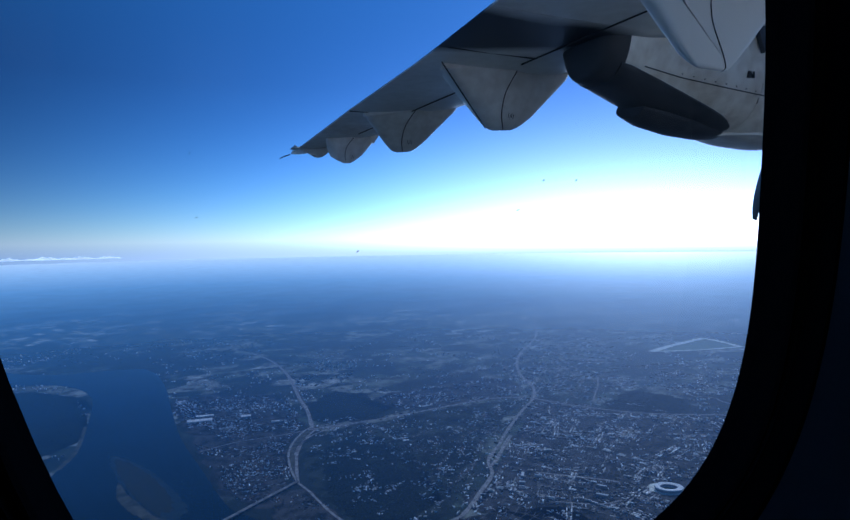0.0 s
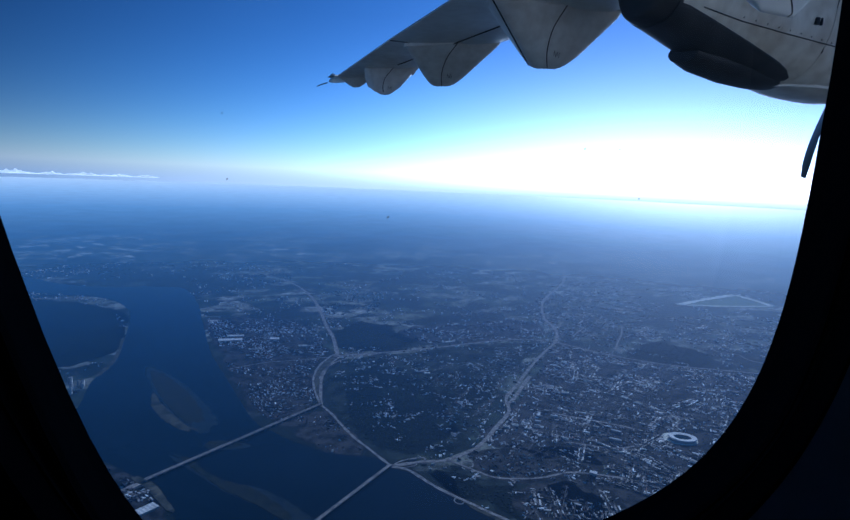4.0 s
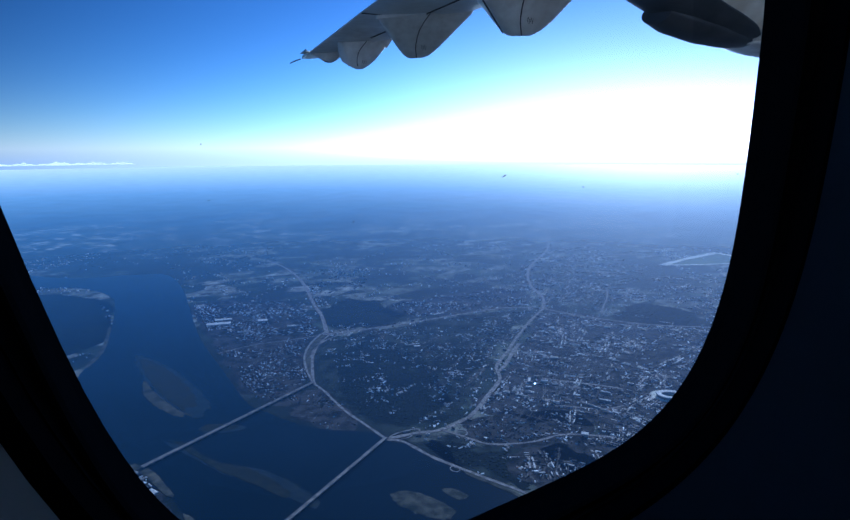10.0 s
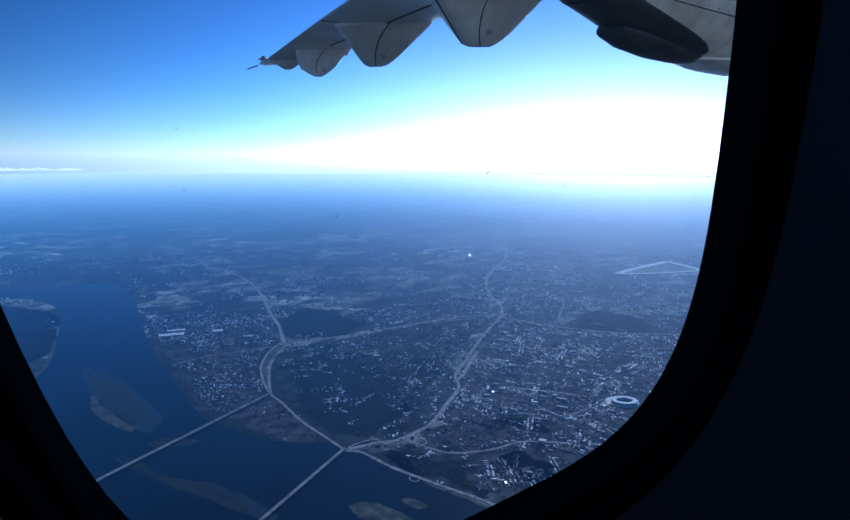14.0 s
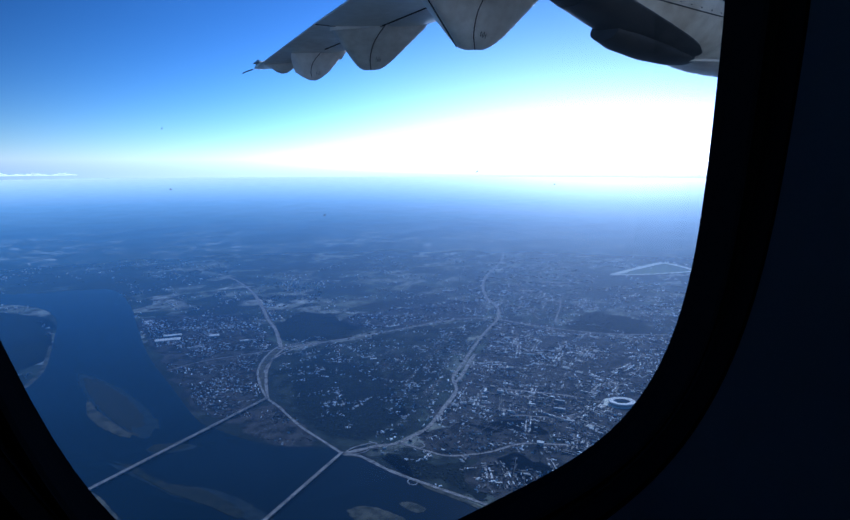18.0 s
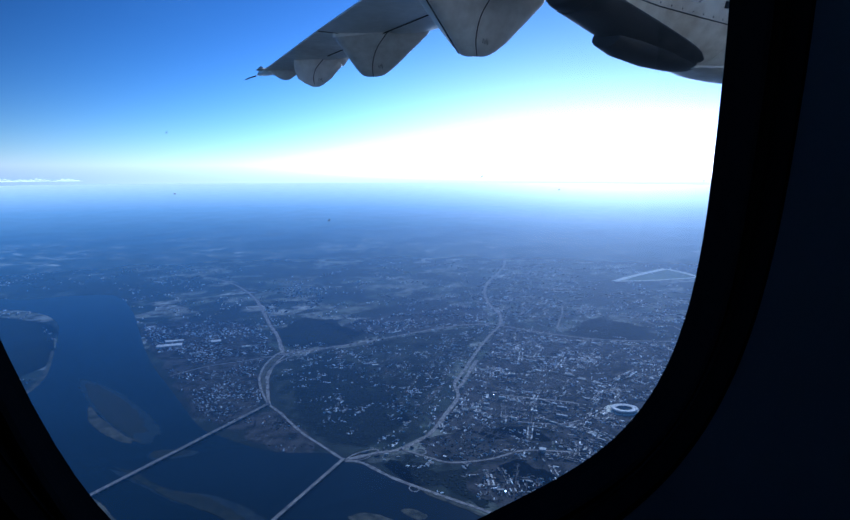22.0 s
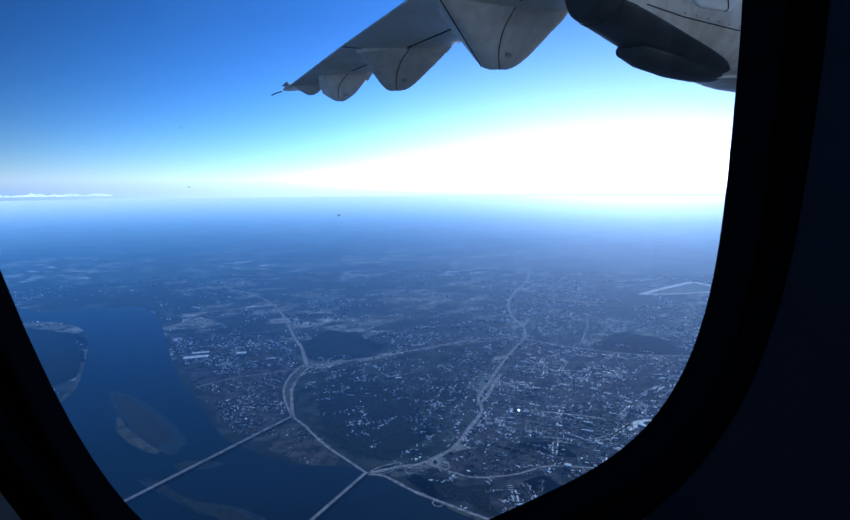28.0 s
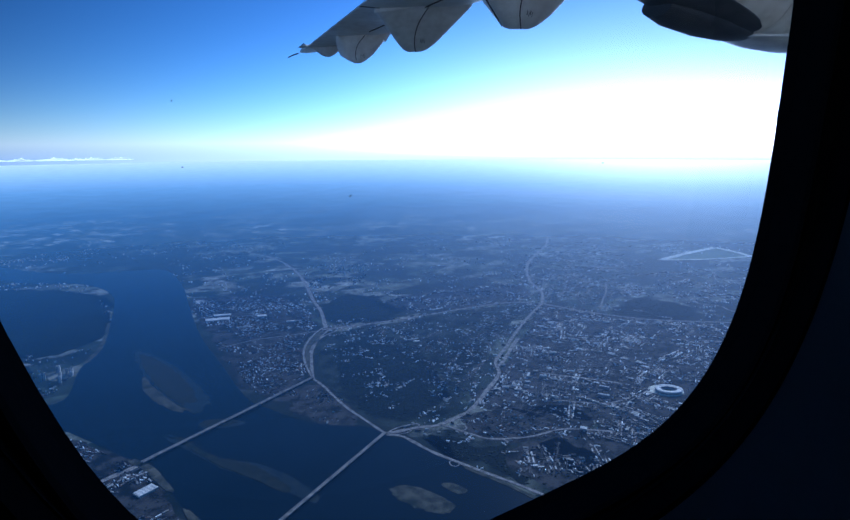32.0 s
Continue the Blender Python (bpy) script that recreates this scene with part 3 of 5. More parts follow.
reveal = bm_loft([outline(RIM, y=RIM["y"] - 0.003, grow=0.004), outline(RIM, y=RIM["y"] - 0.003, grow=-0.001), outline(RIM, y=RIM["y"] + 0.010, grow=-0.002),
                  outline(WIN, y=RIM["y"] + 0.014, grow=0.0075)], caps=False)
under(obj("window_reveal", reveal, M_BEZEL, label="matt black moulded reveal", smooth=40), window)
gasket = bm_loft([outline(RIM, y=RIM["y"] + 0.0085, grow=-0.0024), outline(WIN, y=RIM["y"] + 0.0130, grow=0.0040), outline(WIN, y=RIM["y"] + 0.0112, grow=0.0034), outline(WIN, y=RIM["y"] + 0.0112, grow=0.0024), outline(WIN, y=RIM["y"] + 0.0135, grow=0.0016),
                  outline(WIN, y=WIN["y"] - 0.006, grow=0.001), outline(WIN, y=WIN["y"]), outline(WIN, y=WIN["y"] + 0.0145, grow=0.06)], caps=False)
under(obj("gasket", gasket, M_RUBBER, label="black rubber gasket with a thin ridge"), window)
pane = bmesh.new()
pane.faces.new([pane.verts.new(p) for p in outline(WIN, y=WIN["y"] + 0.004, grow=0.012)])
pane = under(obj("pane", pane, M_GLASS, label="clear acrylic pane"), window)
pane.visible_shadow = False
# dirt specks that stick to the pane: x, z, length, tilt
SPECKS = [(0.1717, 0.0097, 0.00150, 0.50), (0.1533, 0.0089, 0.00163, 0.50), (0.1410, -0.0024, 0.00359, 0.45), (0.0746, -0.0159, 0.00116, 0.60), (0.0272, -0.0060, 0.00069, 0.00), (0.1887, -0.0087, 0.00135, 0.10), (0.0257, 0.0100, 0.00068, 1.00), (0.3172, -0.0066, 0.00412, 0.10)]
rnd = random.Random(4)
for x, z, s, tilt in SPECKS:
    bm = bmesh.new()
    bmesh.ops.create_icosphere(bm, subdivisions=2, radius=1)
    for v in bm.verts:
        f = 1 + 0.35 * noise.noise(v.co * 1.7 + Vector((x * 90, z * 70, 0)))
        u, w = v.co.x * min(s * 0.42, 0.0011) * f, v.co.z * min(s * 0.22, 0.00028) * f
        v.co = Vector((x + u * math.cos(tilt) - w * math.sin(tilt), WIN["y"] + 0.0035 + SLOPE * z + YAW * x + v.co.y * 0.00012, z + u * math.sin(tilt) + w * math.cos(tilt)))
    under(obj("dirt_speck", bm, M_SPECK, smooth=60), window)


# ---- wing ----
ZW = 1.75
SPAN = [(-0.6, 2.55, 5.15), (1.6, 2.62, 5.12), (3.4, 2.74, 5.06), (5.5, 3.0, 4.97), (8.0, 3.2, 4.68), (10.5, 3.45, 4.5), (12.2, 3.62, 4.28)]
HINGE = 4.08


def chord(y):
    for (y0, t0, l0), (y1, t1, l1) in zip(SPAN, SPAN[1:]):
        if y <= y1:
            k = (y - y0) / (y1 - y0)
            return t0 + k * (t1 - t0), l0 + k * (l1 - l0)
    return SPAN[-1][1:]


def thick(y):
    return 0.42 - 0.022 * max(0, y)


def wing_ring(y):
    """The fixed wing from the hinge line to the leading edge."""
    te, le = chord(y)
    h, c = thick(y), le - HINGE
    low = [(HINGE, 0.012), (HINGE + 0.3 * c, -0.01), (HINGE + 0.6 * c, -0.004), (HINGE + 0.85 * c, 0.02), (HINGE + 0.97 * c, 0.06), (le, 0.11)]
    top = [(HINGE + 0.97 * c, 0.17), (HINGE + 0.8 * c, 0.8 * h), (HINGE + 0.4 * c, h), (HINGE, 0.96 * h)]
    return [Vector((x, y, ZW + z)) for x, z in low + top]


def flap_ring(y):
    te, le = chord(y)
    h = thick(y)
    return [Vector((x, y, ZW + z)) for x, z in [(HINGE - 0.018, 0.0), (HINGE - 0.5 * (HINGE - te), -0.012), (te, 0.0), (te, 0.02), (HINGE - 0.5 * (HINGE - te), 0.6 * h), (HINGE - 0.018, 0.92 * h)]]


wing = tagged(empty("aircraft_wing", (4.0, 4.0, ZW)), "grey aircraft wing seen from below with drooping fairings", "wing")


def winged(name, bm, mat, label="", smooth=35):
    return under(obj(name, bm, mat, label=label, smooth=smooth), wing)


def stations(y0, y1, step=0.8):
    n = max(1, round((y1 - y0) / step))
    return [y0 + (y1 - y0) * i / n for i in range(n + 1)]


for y0, y1 in ((-0.6, 3.0), (3.006, 7.0), (7.006, 12.2)):
    winged("wing_panel", bm_loft([wing_ring(y) for y in stations(y0, y1)]), M_PLUME, "grey painted lower skin")
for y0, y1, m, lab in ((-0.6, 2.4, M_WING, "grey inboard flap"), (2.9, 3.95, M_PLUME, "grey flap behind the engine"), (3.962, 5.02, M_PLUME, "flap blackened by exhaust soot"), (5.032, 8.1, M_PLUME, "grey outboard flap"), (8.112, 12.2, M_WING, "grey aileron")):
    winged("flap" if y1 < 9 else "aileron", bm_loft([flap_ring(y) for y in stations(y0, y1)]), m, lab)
for pts in ([(4.07, 3.3), (4.07, 4.2), (4.07, 5.25)], [(4.07, 6.45), (4.07, 7.2), (4.07, 7.85)], [(4.07, 9.0), (4.07, 9.9)], [(3.02, 5.02), (4.07, 5.02)], [(3.21, 8.106), (4.07, 8.106)]):
    winged("panel_gap", bm_tube([(x, y, ZW - 0.004) for x, y in pts], 0.009), M_SEAM, "dark gap between wing panels")
# rounded tip with its static wick and light
tip_rings = []
for y, te, le, k in ((12.206, 3.62, 4.28, 1.0), (12.6, 3.66, 4.2, 0.85), (12.9, 3.72, 4.05, 0.55), (13.05, 3.76, 3.92, 0.25)):
    tip_rings.append([Vector((x, y, ZW + 0.06 + z * k)) for x, z in ((te, -0.06), (0.5 * (te + le), -0.07), (le - 0.03, -0.03), (le, 0.03), (0.5 * (te + le), 0.12), (te, 0.0))])
winged("wing_tip", bm_loft(tip_rings), M_SKIN, "pale rounded wing tip")
winged("static_wick", bm_tube([(3.7, 12.95, ZW + 0.02), (3.62, 13.2, ZW), (3.60, 13.38, ZW - 0.012)], 0.012), M_SEAM, "thin dark discharge wick")
winged("navigation_light", bm_hull([(3.55, 12.1, 1.80), (3.66, 12.1, 1.80), (3.52, 12.35, 1.79), (3.66, 12.35, 1.79), (3.6, 12.2, 1.87)], 0.01), M_WHITE, "small pale lamp housing")


def fairing(a, k1, k2, b, mat, seam, deep=(0.28, 0.55, 0.0)):
    """A hinge fairing that hangs under the wing: a broad top that tapers to a short rounded keel."""
    d = Vector(deep)
    up = Vector((0, 0, 0.12))
    pts = [Vector(a), Vector(a) + up * 0.15, Vector(b) + up * 0.2, Vector(b) + up]
    pts += [Vector(k1), Vector(k2), Vector(k1) + d * 0.5 + up, Vector(k2) + d * 0.5 + up, Vector(a) + d + up * 0.3, Vector(b) + d + up]
    f = winged("fairing", bm_hull(pts, 0.08 if 5 < Vector(a).y < 11 else 0.055 if Vector(a).y < 5 else 0.03, 5), mat, smooth=50)
    if seam:
        # the joint line lies on the face that looks back at the cabin
        mesh, path = f.data, []
        for q in spline(seam, 0.05):
            best = None
            for poly in mesh.polygons:
                vs = [mesh.vertices[k].co for k in poly.vertices]
                for k in range(1, len(vs) - 1):
                    hit = mathutils.geometry.intersect_ray_tri(vs[0], vs[k], vs[k + 1], Vector(q), Vector((0, 0, 0)), True)
                    if hit is not None and (best is None or hit.length < best.length):
                        best = hit.copy()
            if best is not None:
                path.append(best * 0.9995)
        def on_skin(q):
            near = None
            for poly in mesh.polygons:
                vs = [mesh.vertices[k].co for k in poly.vertices]
                for k in range(1, len(vs) - 1):
                    hit = mathutils.geometry.intersect_ray_tri(vs[0], vs[k], vs[k + 1], Vector(q), Vector((0, 0, 0)), True)
                    if hit is not None and (near is None or hit.length < near.length):
                        near = hit.copy()
            return near
        if 5 < Vector(a).y < 11:
            low = Vector(seam[2]).lerp(Vector(seam[3]), 0.2)
            for k in range(4):
                ends = [on_skin(low + Vector((0.09 + 0.022 * k + 0.012 * w, 0, 0.05 * w - 0.015 * (k % 2)))) for w in (0, 1)]
                if all(e is not None for e in ends):
                    mark = obj("stencil_mark", bm_tube([e * 0.9995 for e in ends], 0.003), M_SEAM, label="small dark stencilled bar")
                    mark.parent = f
        if len(path) > 2:
            s = obj("seam", bm_tube(path, 0.004 if Vector(a).y < 3 else 0.006), M_SEAM, label="dark joint line")
            s.parent = f
    return f


F3 = ((3.22, 5.49, 1.75), (4.12, 6.0, 1.15), (4.43, 5.8, 1.14), (4.99, 5.49, 1.75))
F2 = ((3.42, 8.14, 1.75), (4.09, 8.6, 1.23), (4.36, 8.4, 1.23), (4.66, 7.5, 1.75))
F1 = ((3.65, 10.45, 1.75), (3.84, 10.3, 1.255), (4.09, 10.2, 1.255), (4.54, 10.15, 1.75))
for f in (F3, F2, F1):
    mid_top = [0.45 * x + 0.55 * y for x, y in zip(f[0], f[3])]
    mid_low = [0.5 * (x + y) for x, y in zip(f[1], f[2])]
    curve = [Vector(mid_top).lerp(Vector(mid_low), k) + Vector((0.10 * math.sin(math.pi * k) * -1, 0, 0)) for k in (0.0, 0.35, 0.7, 0.97)]
    body = fairing(*f, M_WING, curve)
    if f is F3:
        edge = obj("edge_gap", bm_tube([Vector(f[0]).lerp(Vector(f[1]), k) * 0.995 for k in (0.0, 0.3, 0.6, 0.93)], 0.008), M_SEAM, label="dark gap along the fairing")
        edge.parent = body
fairing((3.62, 11.9, 1.76), (3.86, 11.7, 1.53), (3.98, 11.6, 1.54), (4.25, 11.5, 1.76), M_WING, None, (0.1, 0.2, 0))
fairing((2.02, 2.2, 1.75), (2.86, 2.2, 0.80), (3.18, 2.2, 0.80), (4.20, 2.2, 1.75), M_SKIN,
        [(3.06, 2.19, 1.48), (3.0, 2.19, 1.24), (3.0, 2.19, 1.09), (3.08, 2.19, 0.93), (3.11, 2.19, 0.84), (3.04, 2.19, 0.81)], (0.0, 0.22, 0.0))

# ---- engine nacelle ----
nacelle = tagged(empty("engine_nacelle", (4.2, 3.0, 1.1)), "cream engine nacelle under the wing with a sooted tail", "engine")
NAC = [(2.67, 0.13, 0.905, 1.86, 2.85), (2.68, 0.18, 0.89, 1.88, 2.85), (2.71, 0.23, 0.88, 1.88, 2.85), (2.76, 0.265, 0.872, 1.88, 2.85), (2.83, 0.28, 0.86, 1.87, 2.85), (3.2, 0.34, 0.785, 1.86, 2.91),
       (3.8, 0.43, 0.66, 1.86, 2.98), (4.4, 0.48, 0.575, 1.85, 3.02), (4.75, 0.48, 0.555, 1.80, 3.02), (4.93, 0.47, 0.56, 1.72, 3.02), (5.0, 0.42, 0.62, 1.64, 3.02)]


def nac_at(x):
    for p, q in zip(NAC, NAC[1:]):
        if x <= q[0]:
            k = (x - p[0]) / (q[0] - p[0])
            return [u + k * (v - u) for u, v in zip(p, q)]
    return list(NAC[-1])


def nac_ring(x, grow=0.0, a0=0.0, a1=2 * math.pi, n=40):
    _, hw, lo, hi, mid = nac_at(x)
    ring = []
    for i in range(n):
        a = a0 + (a1 - a0) * i / n
        c, s = math.cos(a), math.sin(a)
        ring.append(Vector((x, mid + math.copysign(abs(c) ** 0.72, c) * (hw + grow), 0.5 * (lo + hi) + math.copysign(abs(s) ** 0.72, s) * (0.5 * (hi - lo) + grow))))
    return ring


def nac(name, bm, mat, label="", smooth=40):
    return under(obj(name, bm, mat, label=label, smooth=smooth), nacelle)


nac("tail_cone", bm_loft([nac_ring(x) for x in (2.67, 2.675, 2.68, 2.695, 2.71, 2.735, 2.76, 2.80, 2.825)]), M_SOOT, "tail cone blackened by soot")
for x0, x1 in ((2.826, 4.06), (4.066, 5.0)):
    k = max(4, int((x1 - x0) / 0.12))
    nac("cowling_panel", bm_loft([nac_ring(x0 + (x1 - x0) * i / k) for i in range(k + 1)]), M_COWL, "cream painted cowling")


def belly_rows():
    rows = []
    for i in range(15):
        x = 2.80 + 1.29 * i / 14
        _, hw, lo, hi, mid = nac_at(x)
        edge = float(np.interp(x, (2.8, 3.1, 3.4, 3.7, 3.95, 4.1), (0.955, 0.89, 0.82, 0.745, 0.68, 0.615)))
        v = max(-1.0, min(1.0, (edge - 0.5 * (lo + hi)) / (0.5 * (hi - lo))))
        start = math.pi + math.asin(min(0.999, abs(v) ** (1 / 0.72)))
        full = nac_ring(x, 0.006, start, 1.9 * math.pi, 24)
        rows.append(full + [p + Vector((0, 0, 0.02)) for p in full[::-1]])
    return rows


nac("exhaust_shield", bm_loft(belly_rows()), M_SOOT, "dark heat shield under the tail")
ex = []
for x, r, dz in ((3.22, 0.05, 0.0), (3.24, 0.10, -0.01), (3.4, 0.13, -0.03), (3.7, 0.145, -0.045), (3.95, 0.14, -0.045), (4.08, 0.125, -0.04), (4.2, 0.09, -0.02)):
    ex.append([Vector((x, 3.0 + 1.25 * r * math.cos(a), 0.79 + dz - 0.08 * (x - 3.2) + 0.62 * r * math.sin(a))) for a in [2 * math.pi * k / 28 for k in range(28)]])
exhaust = nac("exhaust_pipe", bm_loft(ex), M_SOOT, "burnt steel exhaust stub")
nac("exhaust_collar", bm_loft([[Vector((x, 3.0 + 1.25 * r * math.cos(a), 0.715 + 0.62 * r * math.sin(a))) for a in [2 * math.pi * k / 28 for k in range(28)]] for x, r in ((4.02, 0.14), (4.03, 0.155), (4.12, 0.15), (4.13, 0.13))]), M_STEEL, "rounded steel collar")


def side(x, z):
    """A point on the nacelle's inboard side."""
    _, hw, lo, hi, mid = nac_at(x)
    s = (z - 0.5 * (lo + hi)) / (0.5 * (hi - lo))
    q = min(1.0, abs(s)) ** (1 / 0.72)
    return Vector((x, mid - hw * max(0.0, 1 - q * q) ** 0.36 - 0.004, z))


for pts in ([(2.98, 0.945), (3.3, 0.905), (3.7, 0.87), (4.06, 0.845), (4.5, 0.82)], [(4.06, 0.62), (4.06, 0.8), (4.06, 1.1), (4.06, 1.4)], [(3.25, 1.32), (3.7, 1.34), (4.2, 1.36)]):
    nac("panel_joint", bm_tube([side(*p) for p in pts], 0.0035), M_SEAM, "thin panel joint")
for i in range(9):
    p = side(3.3 + 0.10 * i, 0.905 - 0.0085 * i + 0.02)
    bm = bmesh.new()
    bmesh.ops.create_icosphere(bm, subdivisions=1, radius=0.005)
    bmesh.ops.translate(bm, verts=bm.verts, vec=p)
    nac("rivet", bm, M_SEAM)
# white tube stands in for the highlight along the lower cowl's edge
nac("cowl_highlight", bm_tube([side(x, 0.635 - 0.02 * (x - 3.6)) for x in (3.95, 4.1, 4.3, 4.6, 4.9)], 0.015), M_SKIN, "pale tube painted in for the highlight along the lower cowl")
for x, z, w, h in ((3.90, 0.965, 0.035, 0.045), (3.94, 0.965, 0.012, 0.045)):
    p = side(x, z)
    nac("vent", bm_box((p.x - w / 2, p.y - 0.008, p.z - h / 2), (p.x + w / 2, p.y + 0.02, p.z + h / 2), 0.004), M_SEAM, "small dark vent")
p = side(3.97, 1.22)
nac("drain_fin", bm_hull([p + Vector(v) for v in ((-0.07, 0, 0.06), (0.07, 0, 0.06), (0.02, 0, -0.12), (-0.07, -0.04, 0.06), (0.07, -0.04, 0.06), (0.02, -0.03, -0.12))], 0.006), M_SOOT, "dark drain fin")
bm = bmesh.new()
bmesh.ops.create_cone(bm, cap_ends=True, segments=24, radius1=0.05, radius2=0.045, depth=0.012)
bmesh.ops.rotate(bm, verts=bm.verts, matrix=Euler((radians(90), 0, 0)).to_matrix())
bmesh.ops.translate(bm, verts=bm.verts, vec=side(3.7, 1.45))
nac("access_cap", bm, M_SKIN, "round access cap")

propeller = tagged(empty("propeller", (5.06, 3.02, 1.12)), "black four-blade propeller at rest before the nacelle", "propeller")
rings = []
for x, r in ((5.004, 0.27), (5.10, 0.26), (5.25, 0.21), (5.38, 0.12), (5.43, 0.03)):
    rings.append([Vector((x, 3.02 + r * math.cos(a), 1.12 + r * math.sin(a))) for a in [2 * math.pi * k / 24 for k in range(24)]])
under(obj("spinner", bm_loft(rings), M_COWL, label="rounded spinner", smooth=40), propeller)
for b in range(4):
    ang = radians(-75 + 90 * b)
    rings = []
    for i in range(11):
        k = i / 10
        r = 0.2 + 0.97 * k
        w = 0.07 + 0.10 * math.sin(math.pi * min(1, 0.15 + 0.75 * k)) if i < 10 else 0.07
        sweep = 0.05 - 0.25 * max(0, k - 0.5) ** 2
        tw = radians(62 - 38 * k)
        ring = []
        for u, v in ((-0.5, 0), (-0.2, 0.06), (0.3, 0.05), (0.5, 0), (0.3, -0.03), (-0.2, -0.03)):
            q = (u * w + sweep, v * w * 1.2)
            t, x = q[0] * math.cos(tw) - q[1] * math.sin(tw), q[0] * math.sin(tw) + q[1] * math.cos(tw)
            ring.append(Vector((5.09 + x, 3.02 + r * math.cos(ang) - t * math.sin(ang), 1.12 + r * math.sin(ang) + t * math.cos(ang))))
        rings.append(ring)
    under(obj("blade", bm_loft(rings), M_BLADE, label="black curved blade", smooth=50), propeller)

# the aircraft climbs gently: wing, engine and propeller stand a little nose-up against the horizon
CLIMB = Matrix.Rotation(radians(-0.8), 4, "Z") @ Matrix.Rotation(radians(-1.25), 4, "Y")
for ob, size in ((wing, 1.0), (nacelle, 1.57), (propeller, 1.57)):
    ob.matrix_basis = CLIMB @ Matrix.Translation((0, 0, 0.015 if size > 1 else 0.0)) @ Matrix.Scale(size, 4) @ ob.matrix_basis


# ---- the country below, in plan units of the flying height ----
def land(x, y, z=0.0):
    return Vector((x * H, y * H, -H + z))


def bm_sheet(points, z, close=True):
    bm = bmesh.new()
    f = bm.faces.new([bm.verts.new((p[0], p[1], z)) for p in points])
    bmesh.ops.triangulate(bm, faces=[f])
    return bm


def flat(points, step=4.0):
    return spline([(x * H, y * H) for x, y in points], step, True)


def bm_land(points, low, high, slope=1.5):
    """A low body of land: a top sheet with a ragged edge and sloping sides down to the water."""
    bm = bmesh.new()
    c = sum((Vector(p) for p in points), Vector((0, 0))) / len(points)
    points = [c + (Vector(p) - c) * (1 + 0.16 * noise.noise(Vector((p[0] / 3, p[1] / 3, 1.0))) + 0.08 * noise.noise(Vector((p[0], p[1], 2.0)))) for p in points]
    top = [bm.verts.new((p[0], p[1], -H + high)) for p in points]
    c = sum((Vector(p) for p in points), Vector((0, 0))) / len(points)
    low_ring = []
    for p in points:
        d = (Vector(p) - c).normalized() * slope
        low_ring.append(bm.verts.new((p[0] + d.x, p[1] + d.y, -H + low)))
    n = len(points)
    for i in range(n):
        bm.faces.new((top[i], top[(i + 1) % n], low_ring[(i + 1) % n], low_ring[i]))
    f = bm.faces.new(top)
    bmesh.ops.triangulate(bm, faces=[f])
    return bm


bm = bmesh.new()
R_END = 4850.0
rows = [[bm.verts.new((r * math.cos(2 * math.pi * i / 72), r * math.sin(2 * math.pi * i / 72), -H)) for i in range(72)] for r in (120, 400, 900, 1800, 3200, R_END)]
bm.faces.new(rows[0])
for a, b in zip(rows, rows[1:]):
    for i in range(72):
        bm.faces.new((a[i], b[i], b[(i + 1) % 72], a[(i + 1) % 72]))
tagged(obj("ground", bm, M_GROUND), "dark patchwork of woods, fields and towns reaching the horizon", "ground", kind="structure")

RIVER = [(-2.4, 7.9), (-1.35, 6.7), (-0.45, 5.5), (0.12, 5.30), (0.36, 5.16), (0.42, 4.6), (0.39, 3.85), (0.37, 3.28), (0.395, 2.75), (0.42, 2.33), (0.47, 2.2),
         (0.53, 2.08), (0.62, 1.96), (0.76, 1.86), (0.79, 1.76), (0.85, 1.69), (0.90, 1.49), (0.98, 1.32), (1.05, 1.1), (1.15, 0.7), (1.2, 0.3), (0.75, 0.3),
         (0.66, 0.95), (0.51, 1.22), (0.38, 1.32), (0.27, 1.37), (0.18, 1.34), (0.11, 1.36), (0.12, 1.54), (0.09, 1.74), (0.03, 1.95), (-0.03, 2.05), (-0.14, 2.24),
         (-0.24, 2.39), (-0.44, 2.56), (-0.40, 2.64), (-0.23, 2.66), (-0.18, 3.02), (-0.09, 3.3), (-0.05, 3.74), (-0.03, 4.45), (-0.21, 4.92), (-0.67, 5.26), (-1.27, 6.15), (-2.4, 7.6)]
river = flat(RIVER)
tagged(obj("water", bm_sheet(river, -H + 0.10), M_WATER), "broad dark blue river winding between the banks", "river", kind="structure")


def inside(x, y, poly):
    hit = False
    j = len(poly) - 1
    for i in range(len(poly)):
        xi, yi, xj, yj = poly[i][0], poly[i][1], poly[j][0], poly[j][1]
        if (yi > y) != (yj > y) and x < (xj - xi) * (y - yi) / (yj - yi) + xi:
            hit = not hit
        j = i
    return hit


